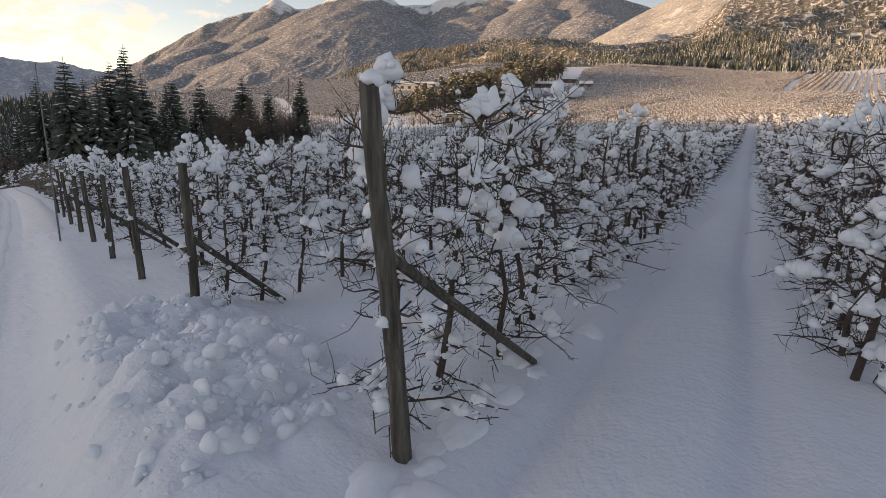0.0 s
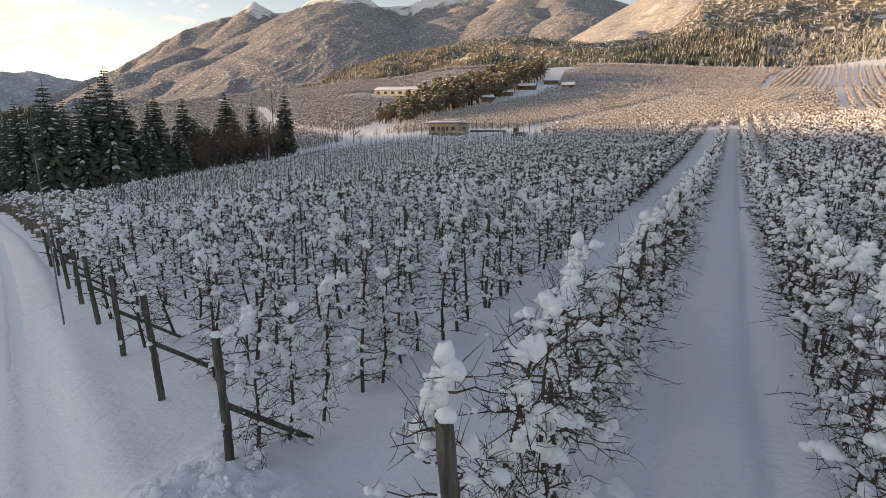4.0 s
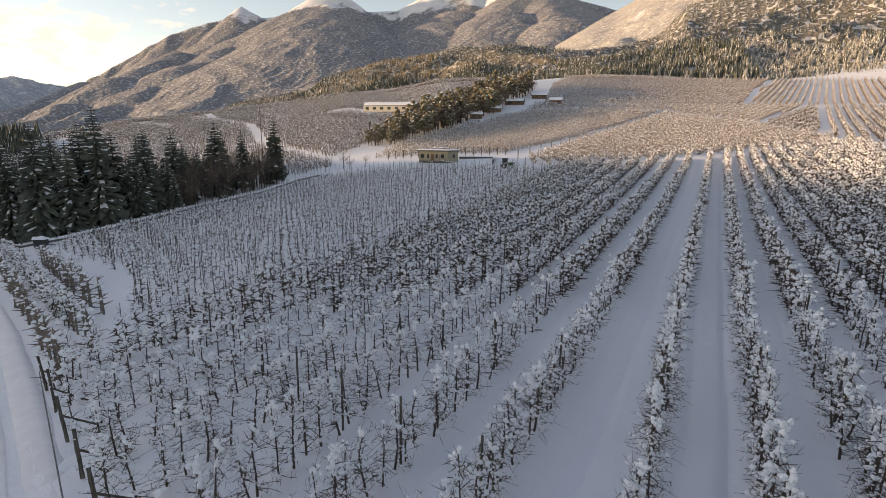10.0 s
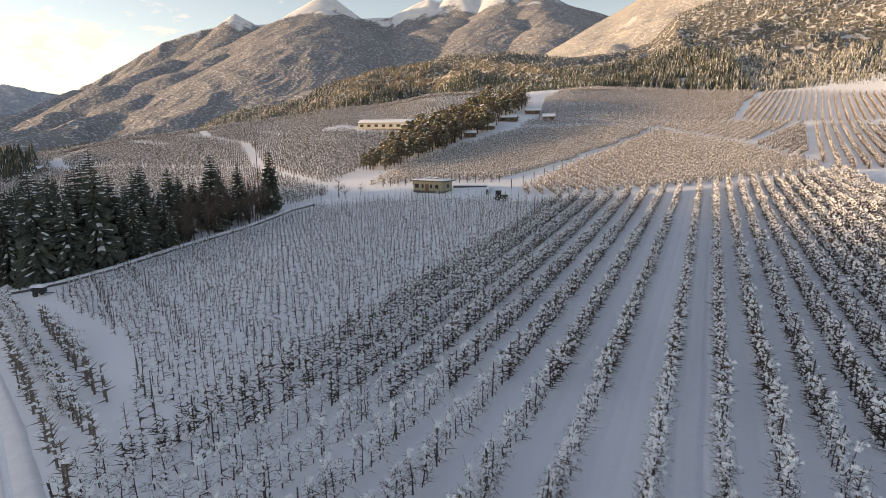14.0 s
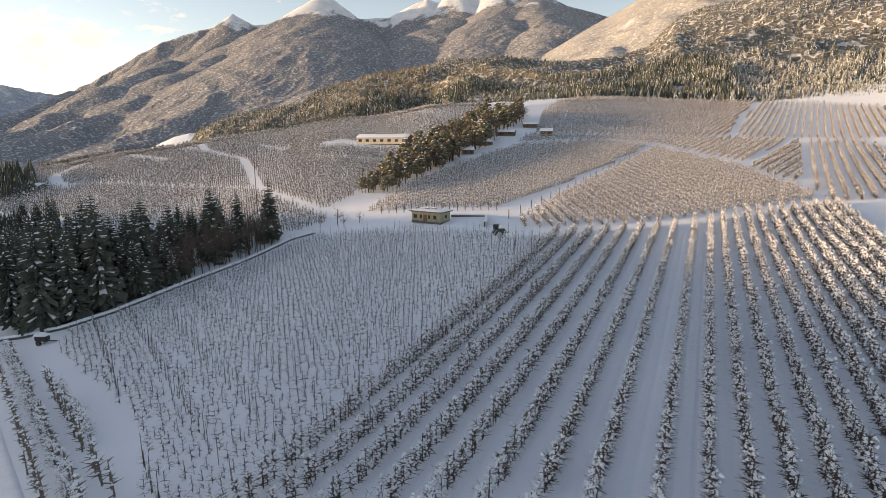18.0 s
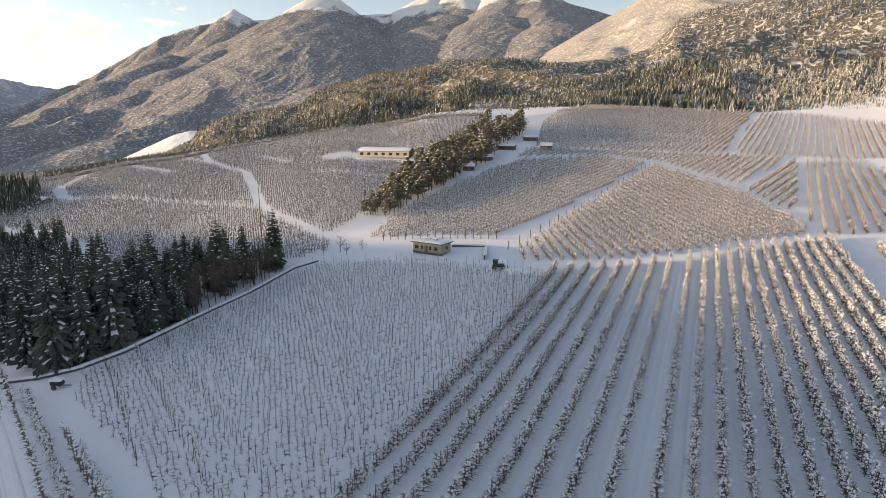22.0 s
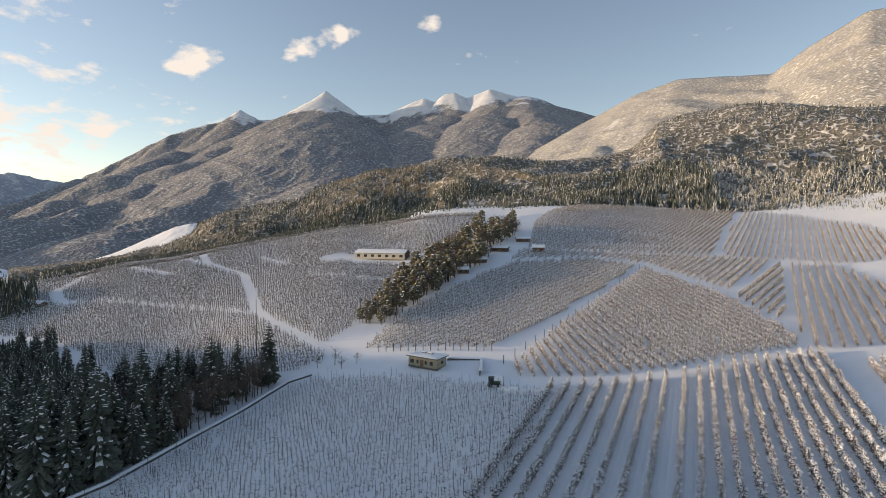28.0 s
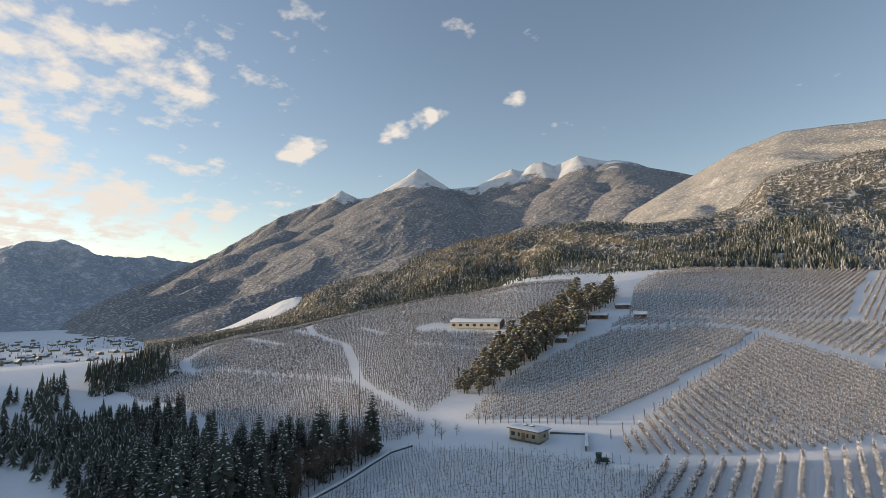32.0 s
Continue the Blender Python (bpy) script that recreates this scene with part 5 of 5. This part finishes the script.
for name, n_posts in (("triangle", 22), ("behind_hut", 16)):
    a, b = {"triangle": ((-46.5, 121), (-28, 252)), "behind_hut": ((-53, 129), (-84, 119))}[name]
    for f in np.linspace(0, 1, n_posts):
        x, y = a[0] + (b[0] - a[0]) * f, a[1] + (b[1] - a[1]) * f
        z = float(ground(x, y))
        ends.add(stick((x, y, z - 0.1), (x, y, z + 2.3), 0.11, 0.11, 6))
v, t, m = ends.get()
tagged(new("field_posts", mesh("field_posts", v, t, [POST])), "stout posts along the edge of the field", "posts", kind="stuff")

# thin marker rod at the roadside
x, y = -17.0, 5.6
rod = new("marker_rod", mesh("marker_rod", *stick((0, 0, -0.1), (-0.12, 0.0, 4.9), 0.024, 0.014, 6), [WIRE]))
rod.location = (x, y, float(ground(x, y)))
tagged(rod, "tall thin metal rod standing in the roadside snow", "rod")

# ---- hut, basin and what stands round it ----
PLASTER = plain("plaster", [(0.3, (0.25, 0.22, 0.155)), (0.7, (0.35, 0.31, 0.225))], 2.0, 0.9, 5, 0.2, 0.01)
CONCRETE = plain("concrete", [(0.3, (0.07, 0.065, 0.06)), (0.7, (0.15, 0.14, 0.13))], 1.5, 0.9, 5, 0.3, 0.02)
DARK = plain("dark_paint", [(0.3, (0.02, 0.02, 0.022)), (0.7, (0.05, 0.05, 0.05))], 6.0, 0.5, 3, 0)
TIMBER = plain("timber", [(0.3, (0.10, 0.06, 0.035)), (0.7, (0.22, 0.13, 0.08))], 6.0, 0.85, 5, 0.3, 0.01, (1, 1, 0.2))
GLASS = plain("window_glass", [(0.3, (0.03, 0.035, 0.04)), (0.7, (0.06, 0.065, 0.07))], 3.0, 0.12, 2, 0)


def slab(rng, sx, sy, h, n=18):
    """A blanket of snow with rounded edge and uneven top, base at z = 0."""
    xs, ys = np.linspace(-1, 1, n), np.linspace(-1, 1, n)
    X, Y = np.meshgrid(xs, ys)
    edge = np.clip((1 - np.maximum(np.abs(X), np.abs(Y))) * 5, 0, 1) ** 0.5
    Z = h * edge * (0.85 + 0.25 * np.sin(X * 4 + rng.uniform(0, 6)) * np.sin(Y * 3 + rng.uniform(0, 6)))
    return np.stack([X * sx / 2, Y * sy / 2, Z], -1).reshape(-1, 3), grid(n, n)


def hut():
    x, y = -64.2, 112.2
    z = float(ground(x, y)) - 0.1
    ob = empty("hut", Matrix.Translation((x, y, z)) @ Matrix.Rotation(radians(-4), 4, "Z"))
    tagged(ob, "flat-roofed ochre pump hut with snow on its roof", "hut")
    W, D, H = 8.6, 4.6, 2.75
    for nm, a in (("wall", (0, -D / 2 + 0.12, H / 2, W, 0.24, H)), ("wall", (0, D / 2 - 0.12, H / 2, W, 0.24, H)), ("wall", (-W / 2 + 0.12, 0, H / 2, 0.24, D - 0.5, H)), ("wall", (W / 2 - 0.12, 0, H / 2, 0.24, D - 0.5, H))):
        part(nm, box(*a, 0.01), PLASTER, ob)
    part("plinth", box(0, 0, 0.15, W + 0.1, D + 0.1, 0.5, 0.02), CONCRETE, ob, "dark concrete plinth")
    roof = part("roof", box(0, 0, H + 0.12, W + 1.0, D + 1.1, 0.24, 0.02), CONCRETE, ob, "overhanging concrete roof slab")
    snow = new("roof_snow", mesh("roof_snow", *slab(np.random.default_rng(2), W + 0.9, D + 1.0, 0.32), [SNOW], smooth=True))
    snow.parent, snow.location = ob, (0, 0, H + 0.235)
    for cx in (-1.2, 0.9):
        ch = part("roof_hatch", box(cx, 0.3, H + 0.5, 1.1, 0.8, 0.55, 0.02), DARK, ob, "low dark roof hatch")
        cap = new("snow_cap", mesh("snow_cap", *slab(np.random.default_rng(4), 1.2, 0.9, 0.25, 9), [SNOW], smooth=True))
        cap.parent, cap.location = ch, (cx, 0.3, H + 0.775)
    d = part("door", box(-0.2, -D / 2 - 0.02, 1.15, 1.05, 0.10, 1.9, 0.01), TIMBER, ob, "brown wooden door")
    part("handle", box(0.2, -D / 2 - 0.1, 1.1, 0.05, 0.06, 0.16, 0.01), DARK, d)
    for cx, w in ((-3.2, 1.1), (-1.5, 0.6), (1.0, 0.6), (2.7, 0.9)):
        win = part("window", box(cx, -D / 2 - 0.01, 1.55, w, 0.08, 0.95, 0.01), DARK, ob, "dark framed window")
        part("pane", box(cx, -D / 2 - 0.056, 1.55, w - 0.14, 0.012, 0.8), GLASS, win)
    win = part("window", box(W / 2 + 0.01, 0.3, 1.6, 0.08, 1.0, 0.8, 0.01), DARK, ob, "dark framed window")
    part("pane", box(W / 2 + 0.056, 0.3, 1.6, 0.012, 0.86, 0.66), GLASS, win)


hut()


def basin():
    x, y = -55.0, 114.5
    z = float(ground(x, y))
    ob = empty("basin", Matrix.Translation((x, y, z)) @ Matrix.Rotation(radians(22), 4, "Z"))
    tagged(ob, "open water basin with dark walls, filled with snow", "basin")
    for a in ((0, 5.2, 0.1, 9.0, 0.3, 1.5), (4.35, -0.3, 0.1, 0.3, 10.7, 1.5)):
        part("wall", box(*a, 0.02), CONCRETE, ob)
    for a, s in (((0, 5.45, 0.85), (9.2, 0.8)), ((4.6, -0.3, 0.85), (0.8, 11.2))):
        rim = new("rim_snow", mesh("rim_snow", *slab(np.random.default_rng(3), *s, 0.28, 14), [SNOW], smooth=True))
        rim.parent, rim.location = ob, a


basin()


def wheel(parent, x, y, r, w):
    bm = bmesh.new()
    bmesh.ops.create_cone(bm, cap_ends=True, segments=20, radius1=r, radius2=r, depth=w, matrix=Matrix.Translation((x, y, r)) @ Matrix.Rotation(radians(90), 4, "X"))
    bmesh.ops.bevel(bm, geom=[e for e in bm.edges if len(e.link_faces) == 2 and e.calc_face_angle() > 1], offset=r * 0.15, segments=2, affect="EDGES")
    wl_ = part("wheel", bm, DARK, parent, "black tractor tyre")
    bm = bmesh.new()
    bmesh.ops.create_cone(bm, cap_ends=True, segments=14, radius1=r * 0.5, radius2=r * 0.42, depth=w * 1.06, matrix=Matrix.Translation((x, y, r)) @ Matrix.Rotation(radians(90), 4, "X"))
    part("rim", bm, CONCRETE, wl_)


def tractor(x, y, turn):
    z = float(ground(x, y)) - 0.05
    ob = empty("tractor", Matrix.Translation((x, y, z)) @ Matrix.Rotation(radians(turn), 4, "Z"))
    tagged(ob, "dark green orchard tractor clearing snow on the track", "tractor")
    PAINT = plain("tractor_paint", [(0.3, (0.015, 0.05, 0.03)), (0.7, (0.03, 0.08, 0.05))], 4.0, 0.4, 3, 0)
    part("bonnet", box(0.95, 0, 1.05, 1.5, 0.75, 0.6, 0.08), PAINT, ob)
    part("chassis", box(0.3, 0, 0.65, 2.6, 0.55, 0.35, 0.04), DARK, ob)
    cab = part("cab", box(-0.45, 0, 1.45, 1.2, 1.15, 1.35, 0.08), GLASS, ob, "glazed cab")
    part("roof", box(-0.45, 0, 2.2, 1.35, 1.3, 0.14, 0.04), PAINT, cab)
    for sy in (-1, 1):
        wheel(ob, -0.6, sy * 0.72, 0.62, 0.38)
        wheel(ob, 1.35, sy * 0.65, 0.40, 0.28)
        part("mudguard", box(-0.6, sy * 0.72, 1.3, 1.0, 0.4, 0.08, 0.03), PAINT, ob)
    part("exhaust", box(1.1, 0.32, 1.7, 0.07, 0.07, 0.8, 0.01), DARK, ob)
    part("blade", box(2.3, 0, 0.45, 0.12, 2.0, 0.6, 0.03), DARK, ob, "front snow blade")


tractor(-43.5, 106.2, 15)


def trailer(x, y, turn):
    """The parked farm machine by the path, half snowed in."""
    z = float(ground(x, y)) - 0.1
    ob = empty("sprayer_trailer", Matrix.Translation((x, y, z)) @ Matrix.Rotation(radians(turn), 4, "Z"))
    tagged(ob, "small dark farm trailer with a cap of snow beside the path", "trailer")
    part("tank", box(0, 0, 1.05, 1.9, 1.1, 0.9, 0.2), DARK, ob)
    part("drawbar", box(1.5, 0, 0.6, 1.4, 0.12, 0.12, 0.02), DARK, ob)
    for sy in (-1, 1):
        wheel(ob, -0.2, sy * 0.66, 0.42, 0.25)
    cap = new("snow_cap", mesh("snow_cap", *slab(np.random.default_rng(8), 2.0, 1.2, 0.4, 12), [SNOW], smooth=True))
    cap.parent, cap.location = ob, (0, 0, 1.48)


trailer(-91.5, 37.0, 30)


def heap(x, y, sx, sy, h, seed, label):
    g = np.random.default_rng(seed)
    v, t = blob(g, (0, 0, -0.05 * h), (sx, sy, h), 3, 0.25)
    v += 0.12 * h * np.sin(v * 5 / max(sx, sy) * 3)
    ob = new("snow_mound", mesh("snow_mound", v, t, [SNOW], smooth=True))
    ob.location = (x, y, float(ground(x, y)))
    return tagged(ob, label, "snow mound", "cleared snow mounds")


for k, (x, y, sx, sy, h) in enumerate(((-38, 105.5, 3.2, 1.6, 1.3), (-33.5, 106.5, 2.6, 1.5, 1.1), (-30.5, 108.5, 2.2, 1.2, 0.9), (-57, 104.5, 2.4, 1.0, 0.8), (-62, 103.5, 3.0, 0.9, 0.7), (-68, 103.0, 2.6, 0.9, 0.7), (-44, 110.5, 1.5, 1.0, 0.9))):
    heap(x, y, sx, sy, h, 900 + k, "heap of cleared snow beside the farm track")


def utility_pole(name, x, y, h, rad, label, box_h=0.0):
    z = float(ground(x, y))
    ob = empty(name, Matrix.Translation((x, y, z)))
    tagged(ob, label, "pole")
    new("shaft", mesh("shaft", *stick((0, 0, -0.3), (0.05, 0, h), rad, rad * 0.7, 8), [POST])).parent = ob
    if box_h:
        part("transformer", box(0.25, 0, h - 0.9, 0.5, 0.45, box_h, 0.04), DARK, ob, "dark box on the pole")
        part("crossarm", box(0, 0, h - 0.25, 1.6, 0.12, 0.12, 0.01), DARK, ob)


utility_pole("utility_pole", -108.5, 143.5, 7.0, 0.2, "dark wooden power pole beside the track", 0.8)
utility_pole("mast", -119, 106, 17.5, 0.12, "slender pole rising behind the spruce")
utility_pole("mast", -131, 62, 17.0, 0.10, "tall thin pole above the wood")


# ---- barn, cabins and sheds ----
def gabled(name, x, y, turn, L, D, wall_h, ridge_h, wall_mat, label, openings=0):
    z = float(ground(x, y)) - 0.3
    ob = empty(name, Matrix.Translation((x, y, z)) @ Matrix.Rotation(radians(turn), 4, "Z"))
    tagged(ob, label, name.replace("_", " "))
    for sy in (-1, 1):
        part("wall", box(0, sy * (D / 2 - 0.1), wall_h / 2, L, 0.2, wall_h, 0.01), wall_mat, ob)
    for sx in (-1, 1):
        bm = bmesh.new()
        a = [(sx * L / 2 - 0.1, -D / 2 + 0.2, 0), (sx * L / 2 - 0.1, D / 2 - 0.2, 0), (sx * L / 2 - 0.1, D / 2 - 0.2, wall_h), (sx * L / 2 - 0.1, 0, ridge_h - 0.1), (sx * L / 2 - 0.1, -D / 2 + 0.2, wall_h)]
        f = bm.faces.new([bm.verts.new(q) for q in a])
        e = bmesh.ops.extrude_face_region(bm, geom=[f])
        bmesh.ops.translate(bm, verts=[q for q in e["geom"] if isinstance(q, bmesh.types.BMVert)], vec=(0.2, 0, 0))
        bmesh.ops.recalc_face_normals(bm, faces=bm.faces[:])
        # the barn gable's shade is put into the colour: timber brown, not wall_mat
        part("gable", bm, TIMBER, ob, "dark gable end")
    pitch = math.atan2(ridge_h - wall_h, D / 2)
    run = math.hypot(ridge_h - wall_h, D / 2) + 0.5
    for sy in (-1, 1):
        bm = box(0, 0, 0, L + 0.8, run, 0.16, 0.01)
        m = Matrix.Translation((0, sy * (D / 4 + 0.18), (wall_h + ridge_h) / 2 - 0.02)) @ Matrix.Rotation(-sy * pitch, 4, "X")
        bmesh.ops.transform(bm, matrix=m, verts=bm.verts[:])
        panel = part("roof_pitch", bm, CONCRETE, ob)
        s = new("roof_snow", mesh("roof_snow", *slab(np.random.default_rng(5), L + 0.8, run, 0.35, 20), [SNOW], smooth=True))
        s.parent, s.matrix_local = panel, m @ Matrix.Translation((0, 0, 0.085))
    for k in range(openings):
        cx = -L / 2 + (k + 0.5) * L / openings
        win = part("window", box(cx, -D / 2 - 0.01, wall_h * 0.55, L / openings * 0.45, 0.08, wall_h * 0.4, 0.01), DARK, ob, "small dark opening")
        part("pane", box(cx, -D / 2 - 0.056, wall_h * 0.55, L / openings * 0.45 - 0.14, 0.012, wall_h * 0.4 - 0.14), GLASS, win)
    return ob


# pale tone carries the sunlit look of the long wall, against painted-dark gables
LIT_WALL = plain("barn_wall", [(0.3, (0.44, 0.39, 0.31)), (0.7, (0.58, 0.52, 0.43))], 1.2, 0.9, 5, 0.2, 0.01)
gabled("barn", -156.5, 228, 14, 28, 9, 3.3, 4.9, LIT_WALL, "long low ochre barn with a snow-covered roof", 7)
RED = plain("red_timber", [(0.3, (0.20, 0.07, 0.03)), (0.7, (0.34, 0.13, 0.06))], 4.0, 0.85, 4, 0.2, 0.01)
gabled("cabin", -82, 270, 15, 6.0, 4.5, 2.4, 3.8, RED, "small red-brown wooden cabin with snowy roof", 2)
for k, (x, y, t_, L) in enumerate(((-102.5, 216, 28, 5), (-103, 236, 45, 7), (-101.5, 262, 10, 9), (-97, 288, 25, 8))):
    gabled("shed", x, y, t_, L, 4.5, 2.0, 3.0, TIMBER, "low timber shed under thick snow at the wood's edge", 2)
gabled("field_shed", -266, 116, 12, 8, 4, 1.8, 2.6, TIMBER, "small dark shed in the snowy field", 1)

# low wall along the wood's edge road, with snow on top
EDGE = ((-118, 33.5), (-106, 35.5), (-100, 38), (-95.5, 42), (-93.5, 49), (-94, 58), (-95, 68), (-96, 79), (-97.5, 90), (-97.5, 97), (-94, 102))
g = np.random.default_rng(12)
p = np.array(EDGE, float)
u = np.linspace(0, len(p) - 1, 90)
px, py = np.interp(u, range(len(p)), p[:, 0]), np.interp(u, range(len(p)), p[:, 1])


def ribbon(px, py, offs, dz):
    """A long low body that follows the ground: cross-section given as offsets across and heights."""
    d = np.gradient(np.column_stack([px, py]), axis=0)
    d /= np.linalg.norm(d, axis=1)[:, None]
    n = np.column_stack([-d[:, 1], d[:, 0]])
    z = ground(px, py)
    v = np.stack([np.column_stack([px + n[:, 0] * o, py + n[:, 1] * o, z + h]) for o, h in zip(offs, dz)], 1)
    return v.reshape(-1, 3), grid(len(offs), len(px))


tagged(new("edge_wall", mesh("edge_wall", *ribbon(px, py, (-0.25, -0.24, 0.24, 0.25), (-0.3, 0.32, 0.32, -0.3)), [CONCRETE])), "low dark stone wall along the edge of the wood road", "wall", kind="structure")
tagged(new("wall_snow", mesh("wall_snow", *ribbon(px, py, (0.05, 0.0, 0.3, 0.7, 1.3, 1.6), (0.25, 0.5, 0.7, 0.66, 0.4, -0.2)), [SNOW], smooth=True)), "rounded bank of snow on the road side of the wall", "snow bank", kind="structure")


# the farm road down towards the wood: packed bed with four ruts between low banks
u = np.linspace(0, 1, 120)
rp = np.array([(-150, 46), (-128, 39), (-110, 33), (-60, 17.2), (-43, 12.2), (-26, 6.6), (-14, 2.4)])
cum = np.concatenate([[0], np.cumsum(np.hypot(*np.diff(rp, axis=0).T))])
rx, ry = np.interp(u * cum[-1], cum, rp[:, 0]), np.interp(u * cum[-1], cum, rp[:, 1])
offs = np.array([-2.9, -2.3, -1.9, -1.55, -1.2, -1.05, -0.9, -0.75, -0.6, -0.45, -0.3, 0.3, 0.45, 0.6, 0.75, 0.9, 1.05, 1.2, 1.55, 1.9, 2.3, 2.9])
prof = np.array([-0.15, 0.22, 0.30, 0.13, 0.11, -0.03, -0.03, 0.11, 0.0, 0.02, 0.12, 0.12, 0.02, 0.0, 0.11, -0.03, -0.03, 0.11, 0.13, 0.30, 0.22, -0.15])
v, t = ribbon(rx, ry, offs, prof)
v[:, 2] -= 0.30 * np.clip((v[:, 0] + 26) / 12, 0, 1)
v[:, 2] += np.random.default_rng(6).normal(0, 0.008, len(v))
PACKED = plain("packed_snow", [(0.3, (0.70, 0.69, 0.71)), (0.7, (0.80, 0.80, 0.82))], 1.4, 0.5, 6, 0.5, 0.03)
tagged(new("road", mesh("road", v, t, [PACKED], smooth=True)), "packed snowy farm road with tyre ruts", "road", kind="structure")
